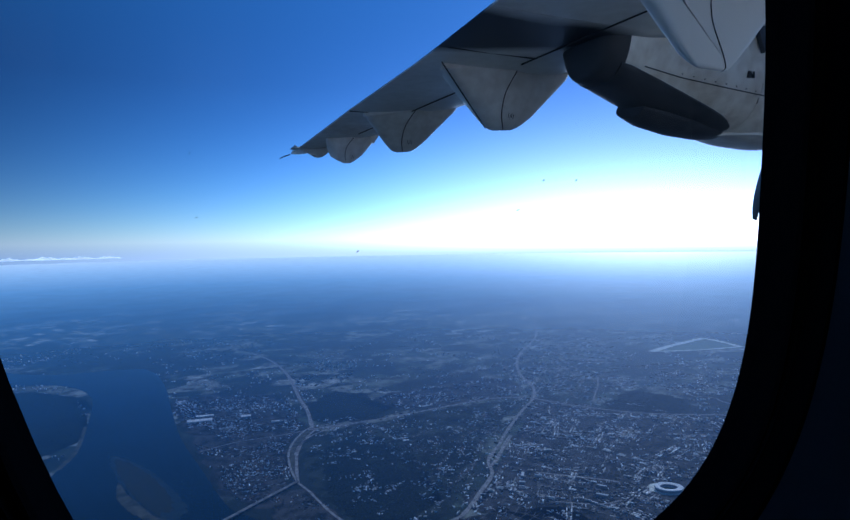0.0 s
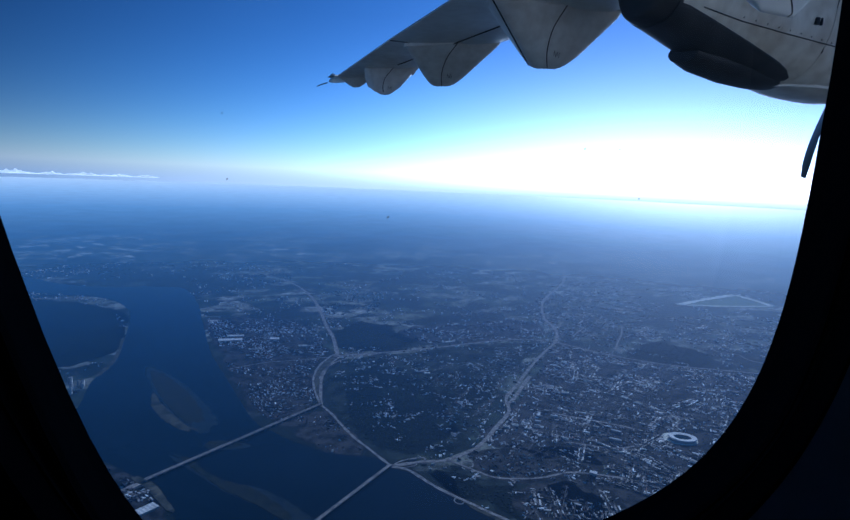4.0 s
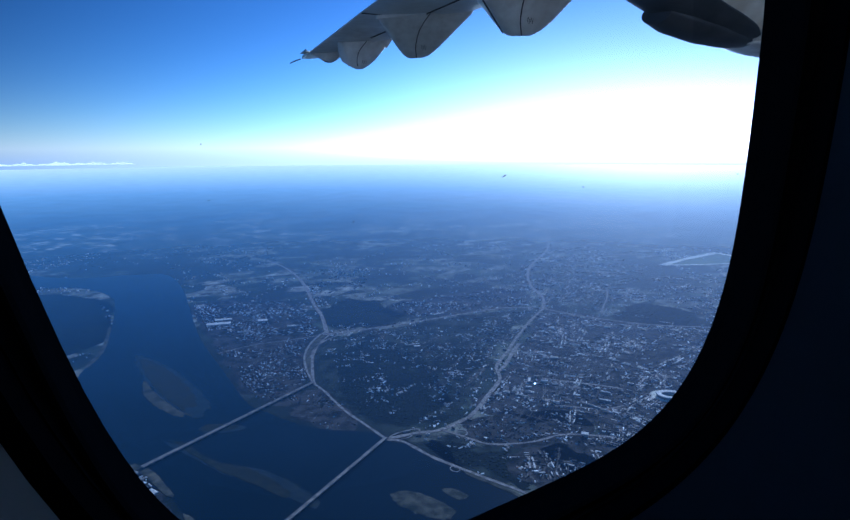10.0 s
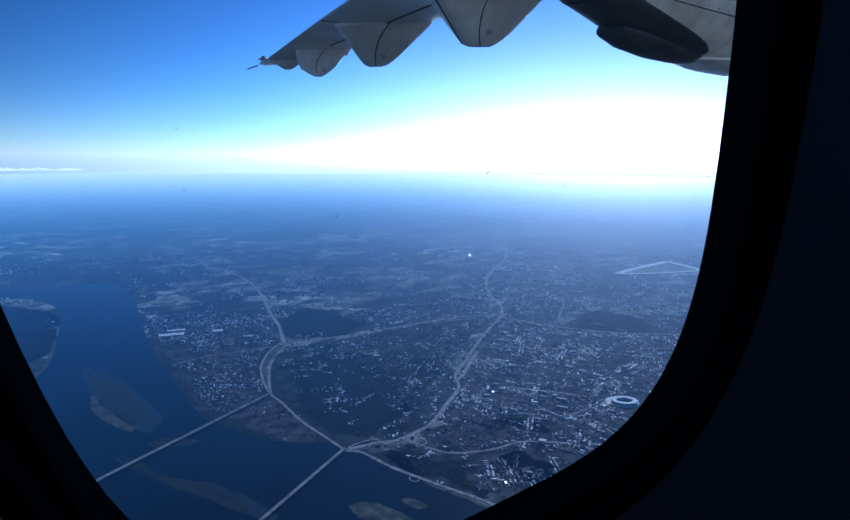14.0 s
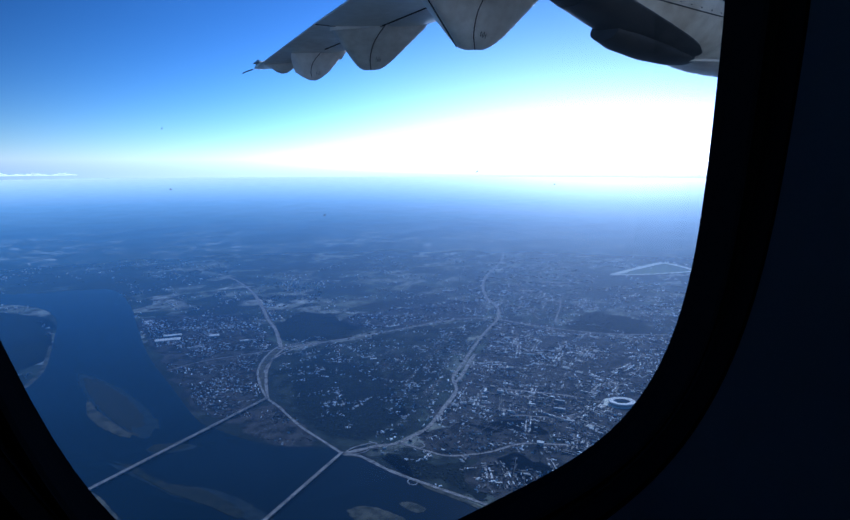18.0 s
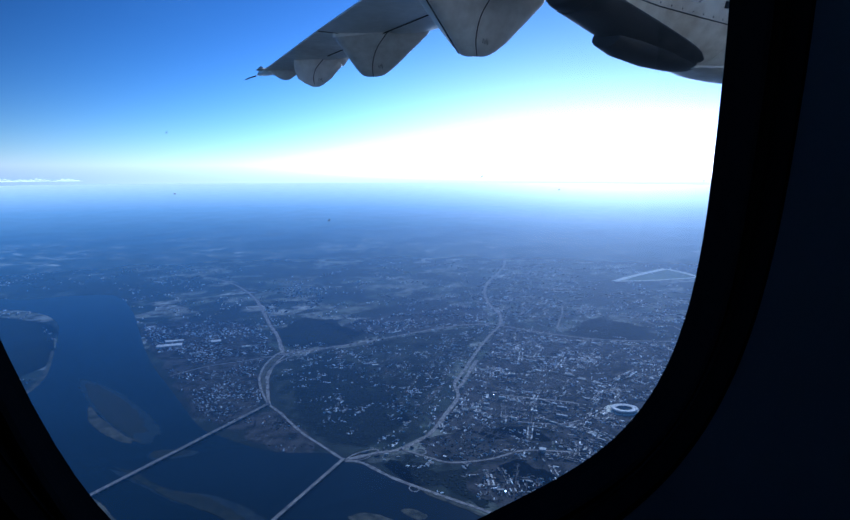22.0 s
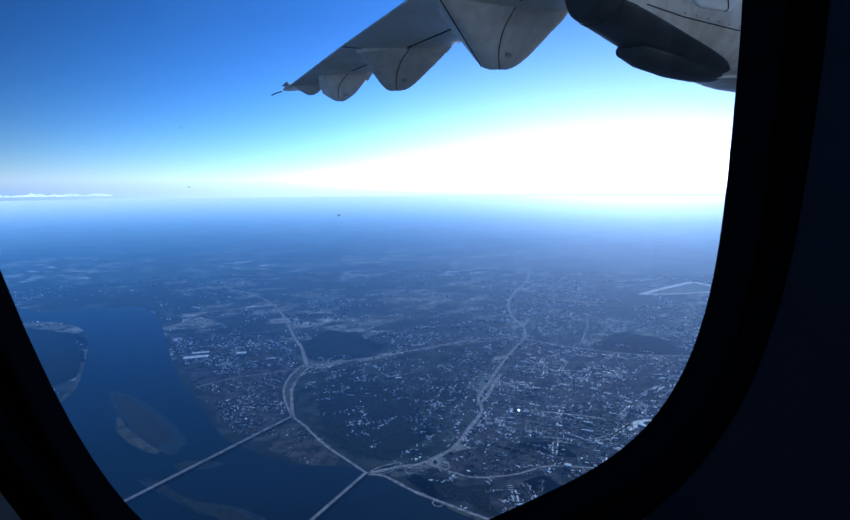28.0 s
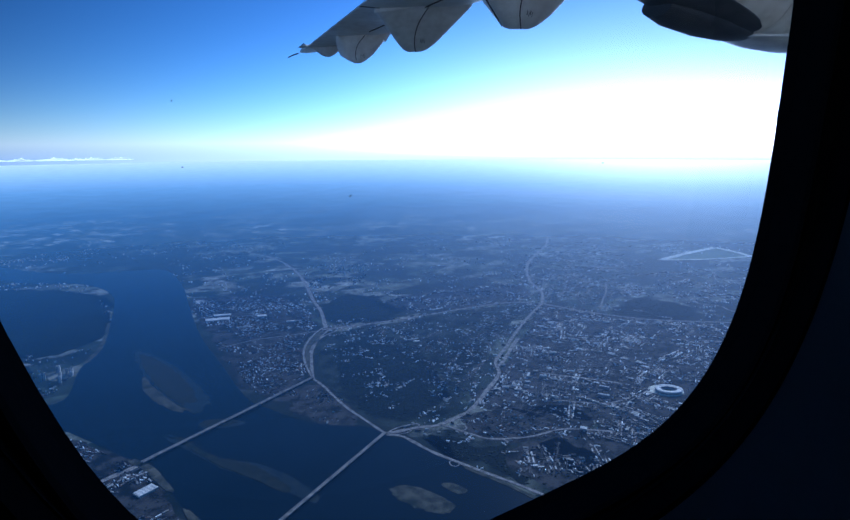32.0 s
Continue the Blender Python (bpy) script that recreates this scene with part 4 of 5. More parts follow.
# islands and sand banks
ISLANDS = [("river_island", [(0.07, 3.08), (0.12, 3.02), (0.19, 2.80), (0.24, 2.52), (0.235, 2.40), (0.19, 2.38), (0.13, 2.55), (0.08, 2.85)], M_ISLAND, "long scrubby river island with pale shallows"),
           ("sand_bank", [(0.07, 2.78), (0.10, 2.62), (0.17, 2.38), (0.205, 2.33), (0.16, 2.33), (0.10, 2.45), (0.06, 2.62)], M_SAND, "drowned pale sand bank beside the island"),
           ("river_island", [(0.13, 2.12), (0.17, 2.07), (0.20, 1.98), (0.25, 1.89), (0.33, 1.80), (0.40, 1.62), (0.375, 1.60), (0.315, 1.715), (0.24, 1.84), (0.20, 1.93), (0.145, 2.06)], M_ISLAND, "crooked narrow island between the bridges"),
           ("sand_bank", [(0.66, 1.47), (0.72, 1.45), (0.78, 1.33), (0.75, 1.29), (0.70, 1.33), (0.66, 1.41)], M_SAND, "grassy sand bank in the river"),
           ("sand_bank", [(0.80, 1.42), (0.83, 1.41), (0.85, 1.36), (0.82, 1.36)], M_SAND, "small sand bank in the river"),
           ("river_island", [(0.24, 2.20), (0.30, 2.18), (0.34, 2.13), (0.28, 2.13), (0.23, 2.16)], M_ISLAND, "low reedy islet beside the bridge")]
for name, pts, mat, lab in ISLANDS:
    mid = [sum(p[k] for p in pts) / len(pts) for k in (0, 1)]
    wide = [(mid[0] + (p[0] - mid[0]) * 1.35 + 0.01, mid[1] + (p[1] - mid[1]) * 1.2 - 0.015) for p in pts]
    if mat is M_ISLAND:
        tagged(obj("shallows", bm_land(flat(wide, 1.5), 0.10, 0.13, 0.3), M_SHALLOW), "dim weedy shallows round the island", "shallows", kind="structure")
    tagged(obj(name, bm_land(flat(pts, 1.5), 0.05, 0.2, 0.8), mat), lab, "island", group="islands in the river")
BEACHES = [[(0.135, 1.60), (0.150, 1.52), (0.145, 1.42), (0.12, 1.40), (0.125, 1.5), (0.105, 1.66)], [(0.25, 1.385), (0.36, 1.34), (0.50, 1.24), (0.49, 1.22), (0.36, 1.315), (0.25, 1.365)],
           [(0.0, 2.02), (0.045, 1.95), (0.09, 1.78), (0.075, 1.77), (0.02, 1.93), (-0.02, 2.01)], [(-0.05, 3.75), (-0.085, 3.32), (-0.15, 3.1), (-0.165, 3.12), (-0.10, 3.35), (-0.065, 3.75)],
           # final strip: sun glint on the river painted in as pale sand
           [(0.925, 1.46), (0.985, 1.31), (1.03, 1.16), (1.015, 1.16), (0.97, 1.31), (0.91, 1.46)]]
for pts in BEACHES:
    tagged(obj("beach", bm_land(flat(pts, 1.0), 0.05, 0.22, 0.3), M_SAND, smooth=40), "pale strip along the river bank: sand, and one painted sun glint", "beach", kind="structure")

# roads
ROADS = []


def ribbon(name, pts, width, mat, label, z=0.16, kind="structure"):
    line = spline([(x * H, y * H) for x, y in pts], 2.0)
    ROADS.append((line, width))
    bm = bmesh.new()
    rows = []
    for i, p in enumerate(line):
        d = (line[min(i + 1, len(line) - 1)] - line[max(i - 1, 0)]).normalized()
        s = Vector((-d.y, d.x)) * width / 2 * (1 + 0.45 * noise.noise(Vector((p.x / 5, p.y / 5, 6.0))))
        rows.append([bm.verts.new((p.x + s.x, p.y + s.y, -H + z)), bm.verts.new((p.x - s.x, p.y - s.y, -H + z)), bm.verts.new((p.x - s.x, p.y - s.y, -H + z - 0.14)), bm.verts.new((p.x + s.x, p.y + s.y, -H + z - 0.14))])
    for a, b in zip(rows, rows[1:]):
        for i in range(4):
            bm.faces.new((a[i], a[(i + 1) % 4], b[(i + 1) % 4], b[i]))
    return tagged(obj(name, bm, mat), label, "road", kind=kind)


J1, J2, J3 = (0.715, 2.40), (0.785, 1.79), (2.36, 2.90)
ribbon("road", [(0.03, 1.98), (-0.18, 1.885), (-0.40, 1.78), (-0.75, 1.60), (-1.2, 1.38)], 2.6, M_ROAD, "grey trunk road leading to the bridge")
ribbon("road", [J1, (0.765, 2.58), (0.818, 2.74), (0.895, 2.89), (0.985, 3.01), (1.03, 3.04)], 1.8, M_ROAD, "curved dual carriageway of the interchange")
ribbon("road", [J1, (0.735, 2.57), (0.780, 2.755), (0.858, 2.92), (0.950, 3.045), (0.99, 3.08)], 1.5, M_ROAD, "slip road of the interchange")
ribbon("road", [(0.80, 2.72), (0.86, 2.84), (0.96, 2.95), (1.10, 3.01), (1.30, 3.02)], 1.3, M_ROAD, "slip road of the interchange")
ribbon("verge", [(0.722, 2.44), (0.750, 2.575), (0.799, 2.748), (0.877, 2.905), (0.965, 3.03)], 4.6, M_SAND, "olive verge between the carriageways", 0.1)
ribbon("road", [(1.0, 3.07), (1.08, 3.4), (1.12, 3.67), (1.25, 4.4), (1.28, 5.0), (1.22, 5.4)], 3.0, M_ROAD, "straight road out of the town")
ribbon("road", [(0.97, 3.05), (1.20, 3.03), (1.43, 3.02), (1.68, 3.03), (1.93, 3.04), (2.2, 3.02), J3], 2.8, M_ROAD, "wide avenue across the town")
ribbon("road", [J1, (0.728, 2.30), (0.732, 2.19), (0.740, 2.06), (0.760, 1.94), J2], 1.5, M_ROAD, "riverside embankment road")
ribbon("road", [J2, (0.90, 1.78), (0.98, 1.76), (1.07, 1.78), (1.16, 1.82), (1.31, 1.94), (1.45, 2.06), (1.53, 2.20), (1.68, 2.33), (1.83, 2.47), (2.1, 2.70), J3], 2.4, M_ROAD, "winding avenue up the hill")
ribbon("road", [(1.50, 2.14), (1.57, 2.19), (1.72, 2.33), (1.82, 2.42)], 2.6, M_ROAD, "broad square along the avenue")
ribbon("road", [J3, (2.55, 3.14), (2.72, 3.5), (3.1, 4.0), (3.86, 4.7), (4.5, 5.5), (4.95, 6.1)], 2.8, M_ROAD, "long straight highway to the horizon")
ribbon("road", [J3, (2.49, 2.60), (2.69, 2.32), (3.02, 2.07), (3.5, 1.7)], 2.2, M_ROAD, "grey street along the wood")
ribbon("road", [J2, (0.83, 1.74), (0.87, 1.60), (0.94, 1.44), (1.01, 1.29), (1.08, 1.1), (1.16, 0.8)], 1.7, M_ROAD, "embankment road below the hill")
ribbon("road", [(0.99, 1.76), (1.02, 1.70), (1.05, 1.64), (1.08, 1.59), (1.16, 1.55), (1.24, 1.53), (1.36, 1.52), (1.5, 1.42)], 1.5, M_ROAD, "park road along the slope")
ribbon("road", [(2.62, 2.66), (2.78, 2.80), (2.92, 2.92), (3.1, 3.1)], 1.6, M_ROAD, "street beside the wood")
ribbon("road", [(3.30, 2.55), (3.22, 2.42), (3.28, 2.32), (3.25, 2.22), (3.32, 2.10)], 1.6, M_ROAD, "curving suburban road")
ribbon("road", [(1.62, 1.98), (1.80, 1.78), (1.84, 1.72)], 1.6, M_ROAD, "street of tall blocks")
ribbon("road", [(1.50, 1.72), (1.62, 1.62), (1.72, 1.60)], 1.2, M_ROAD, "side street")
ribbon("road", [(0.42, 3.0), (0.60, 3.05), (0.8, 3.04), (0.95, 3.04)], 1.1, M_ROAD, "street through the works district")
for cx, cy, rx, ry, w, tilt in ((0.83, 1.775, 0.045, 0.012, 0.7, -0.1), (0.86, 1.795, 0.060, 0.018, 0.8, 0.05), (0.895, 1.505, 0.014, 0.018, 0.5, 0.0), (1.04, 1.705, 0.02, 0.022, 0.6, 0.0), (2.34, 2.93, 0.06, 0.05, 1.2, 0.0)):
    pts = [(cx + rx * math.cos(a) * math.cos(tilt) - ry * math.sin(a) * math.sin(tilt), cy + rx * math.cos(a) * math.sin(tilt) + ry * math.sin(a) * math.cos(tilt)) for a in [2 * math.pi * k / 14 for k in range(15)]]
    ribbon("road", pts, w, M_ROAD, "loop road of a junction", 0.2)


def bridge(a, b, width, label):
    """A long girder bridge: a deck with parapets, on piers."""
    A, B = land(*a), land(*b)
    d = (B - A).normalized()
    s = Vector((-d.y, d.x, 0))
    L = (B - A).length
    top = tagged(empty("bridge", A), label, "bridge", group="river bridges")

    def beam(name, y0, y1, z0, z1, x0=0.0, x1=L, lab=""):
        bm = bmesh.new()
        bmesh.ops.create_cube(bm, size=1)
        for v in bm.verts:
            q = (x0 + (v.co.x + 0.5) * (x1 - x0), y0 + (v.co.y + 0.5) * (y1 - y0), z0 + (v.co.z + 0.5) * (z1 - z0))
            v.co = d * q[0] + s * q[1] + Vector((0, 0, q[2]))
        return part(name, bm, M_BRIDGE if name != "deck" else M_ROAD, top, lab)
    beam("deck", -width / 2, width / 2, 0.95, 1.15, lab="grey asphalt deck")
    beam("girder", -width * 0.4, -width * 0.25, 0.65, 0.949)
    beam("girder", width * 0.25, width * 0.4, 0.65, 0.949)
    beam("parapet", -width / 2 - 0.08, -width / 2 - 0.002, 0.95, 1.32)
    beam("parapet", width / 2 + 0.002, width / 2 + 0.08, 0.95, 1.32)
    beam("median", -0.06, 0.06, 1.152, 1.27, lab="pale central barrier")
    n = int(L / 4.5)
    for i in range(n + 1):
        x = 0.6 + (L - 1.2) * i / n
        beam("pier", -width * 0.38, width * 0.38, -0.1, 0.649, x - 0.22, x + 0.22)
    ROADS.append(([Vector((A.x, A.y)), Vector((B.x, B.y))], width))


bridge((0.02, 1.975), J1, 1.9, "long concrete road bridge over the wide river")
bridge((0.10, 1.30), J2, 1.5, "second long girder bridge over the river")
ribbon("road", [(0.10, 1.30), (0.02, 1.24), (-0.2, 1.08), (-0.6, 0.8)], 2.0, M_ROAD, "grey approach road of the second bridge")

# woods, parks and the airfield
WOODS = [[(1.08, 3.15), (1.13, 3.5), (1.42, 3.72), (1.55, 3.3), (1.45, 3.10), (1.2, 3.08)],
         [(2.52, 2.50), (2.75, 2.62), (2.98, 2.68), (3.12, 2.40), (2.85, 2.22), (2.66, 2.36)], [(0.80, 2.28), (0.86, 2.55), (1.05, 2.80), (1.22, 2.76), (1.24, 2.45), (1.22, 2.16), (1.08, 1.95), (0.90, 1.86), (0.80, 1.95)],
         [(0.90, 1.71), (1.0, 1.70), (1.06, 1.55), (1.05, 1.35), (1.02, 1.36), (0.96, 1.48)], [(-0.12, 3.45), (-0.08, 4.3), (-0.3, 4.7), (-0.75, 5.05), (-1.3, 5.7), (-1.7, 5.2), (-1.0, 4.0), (-0.5, 3.4)],
         [(1.25, 2.2), (1.32, 2.45), (1.55, 2.42), (1.45, 2.16)], [(0.2, 1.28), (0.38, 1.27), (0.5, 1.16), (0.4, 1.05), (0.22, 1.15)]]


def ragged(points, size, fine):
    return [Vector((p.x + size * noise.noise(Vector((p.x / 14, p.y / 14, 3.0))) + fine * noise.noise(Vector((p.x / 3, p.y / 3, 4.0))), p.y + size * noise.noise(Vector((p.x / 14, p.y / 14, 13.0))) + fine * noise.noise(Vector((p.x / 3, p.y / 3, 14.0))))) for p in points]


woods = [ragged(flat(w, 1.0), 12.0, 5.0) for w in WOODS]
for w in woods:
    tagged(obj("woodland", bm_sheet(w, -H + 0.08), M_WOOD), "dark bare woodland floor among the town", "woodland", kind="structure")
rnd_park = random.Random(23)
park = ragged(flat([(0.76, 2.3), (0.80, 2.6), (0.90, 2.83), (1.06, 2.96), (1.45, 2.98), (1.9, 3.0), (2.2, 2.9), (1.9, 2.62), (1.6, 2.36), (1.4, 2.12), (1.2, 1.93), (1.05, 1.83), (0.88, 1.85), (0.79, 1.95)], 1.5), 3.0, 2.0)
tagged(obj("park_ground", bm_sheet(park, -H + 0.06), M_PARK), "dark wooded park slopes between the avenues", "park", kind="structure")
for k in range(34):
    cx, cy = rnd_park.uniform(0.85, 1.9) * H, rnd_park.uniform(1.95, 2.9) * H
    if inside(cx, cy, park):
        long, wide, turn = rnd_park.uniform(2.0, 6.5), rnd_park.uniform(1.0, 2.6), rnd_park.uniform(0, 3.1)
        ring = [Vector((cx + long * math.cos(a) * math.cos(turn) - wide * math.sin(a) * math.sin(turn), cy + long * math.cos(a) * math.sin(turn) + wide * math.sin(a) * math.cos(turn))) for a in [2 * math.pi * i / 30 for i in range(30)]]
        tagged(obj("lawn", bm_sheet(ragged(ring, 2.5, 1.2), -H + 0.10 + 0.002 * k), M_LAWN), "dull green lawn among the park trees", "lawn", kind="structure")
field = flat([(4.20, 3.52), (4.6, 3.66), (5.1, 3.74), (5.0, 3.25), (4.6, 3.32)])
tagged(obj("airfield_grass", bm_sheet(field, -H + 0.09), M_GRASS), "pale green airfield with runways along its edges", "airfield", kind="structure")
ribbon("runway", [(4.16, 3.54), (4.6, 3.64), (5.1, 3.72)], 8.0, M_RUNWAY, "pale straight runway")
ribbon("runway", [(5.1, 3.72), (5.06, 3.5), (4.97, 3.26)], 7.0, M_RUNWAY, "pale taxiway")
ribbon("runway", [(4.16, 3.54), (4.5, 3.38), (4.97, 3.26)], 4.0, M_RUNWAY, "pale road along the airfield fence")
for pts in ([(3.2, 5.1), (3.8, 4.9)], [(4.0, 4.2), (4.4, 4.0)], [(3.4, 3.7), (3.55, 3.5)], [(5.2, 4.4), (5.8, 4.2)]):
    ribbon("road", pts, 3.0, M_ROAD, "pale country road")

# town: zones of houses (outline, spacing, smallest and largest length, height, share built, street angle)
rnd = random.Random(11)
ZONES = [
    ([(0.44, 4.05), (0.42, 3.3), (0.43, 2.75), (0.46, 2.35), (0.60, 2.25), (0.70, 2.45), (0.78, 2.85), (0.92, 3.08), (1.02, 3.4), (0.95, 3.9)], 1.15, 0.5, 2.4, 0.5, 0.60, 0.25),
    ([(-0.05, 2.06), (0.02, 1.92), (0.08, 1.70), (0.11, 1.5), (0.05, 1.3), (-0.4, 1.1), (-1.2, 1.2), (-1.0, 2.0), (-0.46, 2.5), (-0.2, 2.3)], 1.3, 0.6, 3.0, 0.6, 0.60, 0.5),
    ([(-0.25, 2.75), (-0.2, 3.05), (-0.13, 3.3), (-0.5, 3.35), (-1.0, 3.4), (-1.2, 2.6), (-0.6, 2.55)], 2.4, 1.0, 2.6, 1.1, 0.35, 0.2),
    ([(0.98, 2.98), (1.3, 2.98), (1.9, 3.0), (2.3, 2.92), (2.0, 2.65), (1.6, 2.32), (1.4, 2.1), (1.2, 1.92), (1.1, 1.95), (1.25, 2.4), (1.15, 2.75)], 1.5, 0.5, 2.0, 0.5, 0.30, 0.6),
    ([(1.2, 1.84), (1.4, 2.0), (1.6, 2.2), (1.95, 2.5), (2.4, 2.85), (2.65, 2.3), (3.0, 2.0), (3.3, 1.6), (2.9, 1.0), (2.0, 0.95), (1.3, 1.1), (1.2, 1.45), (1.5, 1.5)], 1.3, 0.55, 3.4, 0.75, 0.52, 0.66),
    ([(1.05, 1.72), (1.2, 1.78), (1.5, 1.65), (1.45, 1.5), (1.25, 1.5), (1.1, 1.58)], 1.3, 0.5, 1.8, 0.5, 0.40, 0.3),
    ([(1.08, 1.5), (1.3, 1.45), (1.3, 1.1), (1.1, 1.15), (1.05, 1.35)], 1.4, 0.6, 3.0, 0.7, 0.50, 0.8),
    ([(2.4, 3.0), (2.7, 3.7), (3.6, 4.6), (4.3, 4.6), (4.0, 3.6), (3.3, 3.0), (3.1, 2.72), (2.6, 2.72)], 1.7, 0.8, 3.6, 0.7, 0.38, 0.7),
    ([(1.55, 3.12), (1.55, 3.45), (1.95, 3.5), (2.5, 3.45), (2.35, 3.05)], 1.5, 0.7, 3.2, 0.9, 0.45, 0.1),
    ([(1.2, 4.0), (1.35, 4.8), (1.9, 4.7), (1.7, 4.2), (1.5, 3.85)], 2.4, 1.0, 4.0, 1.2, 0.40, 0.3),
    ([(0.5, 5.3), (0.8, 6.2), (1.6, 6.2), (1.4, 5.3), (1.0, 5.05)], 3.2, 1.2, 5.5, 0.8, 0.38, 0.2),
    ([(3.2, 2.6), (3.6, 3.2), (4.6, 3.2), (4.6, 2.4), (3.4, 2.0)], 2.4, 1.0, 4.0, 0.7, 0.36, 0.4),
    ([(0.62, 1.97), (0.75, 1.9), (0.755, 2.2), (0.70, 2.33), (0.55, 2.17)], 1.8, 0.7, 2.2, 0.5, 0.5, 0.9),
    ([(-0.9, 5.9), (-0.4, 6.6), (1.0, 7.4), (2.4, 7.2), (1.0, 6.3), (0.2, 5.6)], 5.0, 1.8, 7.0, 0.8, 0.30, 0.2),
]
for zone in (ZONES[0], ZONES[1], ZONES[4], ZONES[5], ZONES[6], ZONES[8], ZONES[12]):
    tagged(obj("town_ground", bm_sheet(ragged(flat(zone[0], 2.5), 7.0, 1.6), -H + 0.055), M_TOWN), "grey-brown bare ground between the town's houses", "ground", kind="structure")
road_cells = {}
for line, width in ROADS:
    for a, b in zip(line, line[1:]):
        m = max(1, int((b - a).length / 1.0))
        for i in range(m + 1):
            p = a.lerp(b, i / m)
            road_cells.setdefault((int(p.x // 4), int(p.y // 4)), []).append((p.x, p.y, width / 2 + 0.9))


def free(x, y):
    cx, cy = int(x // 4), int(y // 4)
    if math.hypot(x - 1.95 * H, y - 1.575 * H) < 10.5:
        return False
    for i in (-1, 0, 1):
        for j in (-1, 0, 1):
            for px, py, r in road_cells.get((cx + i, cy + j), ()):
                if (px - x) ** 2 + (py - y) ** 2 < r * r:
                    return False
    return not inside(x, y, river)


lots, streets = [], []
for zone, step, s0, s1, hz_, share, angle in ZONES:
    step = step * 0.72
    poly = [(x * H, y * H) for x, y in zone]
    x0, x1 = min(p[0] for p in poly), max(p[0] for p in poly)
    y0, y1 = min(p[1] for p in poly), max(p[1] for p in poly)
    c, s = math.cos(angle), math.sin(angle)
    mx, my, ext = (x0 + x1) / 2, (y0 + y1) / 2, 0.5 * math.hypot(x1 - x0, y1 - y0)
    k = int(ext / step) + 1
    for i in range(-k, k):
        for j in range(-k, k):
            if i % 6 == 0 or j % 5 == 0:
                for along in ((1, 0), (0, 1)):
                    if (along[0] and j % 5 == 0) or (along[1] and i % 6 == 0):
                        ends = [(mx + (i + q * along[0]) * step * c - (j + q * along[1]) * step * s, my + (i + q * along[0]) * step * s + (j + q * along[1]) * step * c) for q in (0, 1)]
                        keep = noise.noise(Vector((ends[0][0] / 18, ends[0][1] / 18, 7.0))) > 0.27
                        if keep and all(inside(*e, poly) and not inside(*e, river) for e in ends):
                            streets.append(ends)
                continue
            u, v = (i + rnd.uniform(-0.3, 0.3)) * step, (j + rnd.uniform(-0.3, 0.3)) * step
            x, y = mx + u * c - v * s, my + u * s + v * c
            if not inside(x, y, poly):
                continue
            dens = 0.42 * share * max(0.02, 0.75 + 4.4 * noise.noise(Vector((x / 26, y / 26, 3.0))))
            if rnd.random() > dens or not free(x, y):
                continue
            big = rnd.random() ** 2.6
            length = s0 + (s1 - s0) * big
            deep = rnd.uniform(0.24, 0.46) if big < 0.8 else rnd.uniform(0.4, 0.9)
            bend = 0.7 * noise.noise(Vector((x / 60, y / 60, 5.0)))
            lots.append((x, y, length, min(deep, length), hz_ * rnd.uniform(0.35, 0.9), angle + bend + (math.pi / 2 if noise.noise(Vector((x / 12, y / 12, 9.0))) > -0.12 else 0) + rnd.uniform(-0.15, 0.15)))

# terraces: rows of houses that line straight side streets, in the directions of each quarter
for zone, share, small, large in ((0, 0.75, 0.8, 1.9), (1, 0.30, 0.9, 3.2), (3, 0.14, 0.7, 1.7), (4, 0.24, 1.4, 4.2), (5, 0.10, 0.8, 1.8), (6, 0.22, 1.5, 4.0), (7, 0.22, 1.4, 3.4), (8, 0.2, 1.2, 3.0), (11, 0.16, 1.6, 3.6)):
    poly = [(x * H, y * H) for x, y in ZONES[zone][0]]
    angle, tall = ZONES[zone][6], ZONES[zone][4]
    x0, x1, y0, y1 = min(p[0] for p in poly), max(p[0] for p in poly), min(p[1] for p in poly), max(p[1] for p in poly)
    for _ in range(int(share * 0.03 * (x1 - x0) * (y1 - y0))):
        x, y = rnd.uniform(x0, x1), rnd.uniform(y0, y1)
        if not inside(x, y, poly) or noise.noise(Vector((x / 26, y / 26, 3.0))) < -0.12:
            continue
        a = angle + 1.1 * noise.noise(Vector((x / 70, y / 70, 5.0))) + rnd.choice((0, math.pi / 2)) + rnd.gauss(0, 0.05)
        c, s, run, gap, size = math.cos(a), math.sin(a), 0.0, 0.4 + 0.3 * small + rnd.uniform(0, 0.4), rnd.uniform(small, large)
        end = rnd.uniform(6, 34)
        first = None
        while run < end:
            px, py = x + run * c, y + run * s
            if not inside(px, py, poly) or not free(px, py):
                break
            first = first or (px, py)
            l = size * rnd.uniform(0.6, 1.3)
            for w in (-1, 1):
                if rnd.random() < 0.72:
                    lots.append((px - w * gap * s, py + w * gap * c, l, rnd.uniform(0.3, 0.4) + 0.09 * l, tall * rnd.uniform(0.5, 1.0) * (0.7 + 0.15 * l), a))
            run += l + rnd.uniform(0.15, 0.5) * (0.6 + l)
        if run > 4:
            streets.append((first, (x + (run - 1) * c, y + (run - 1) * s)))

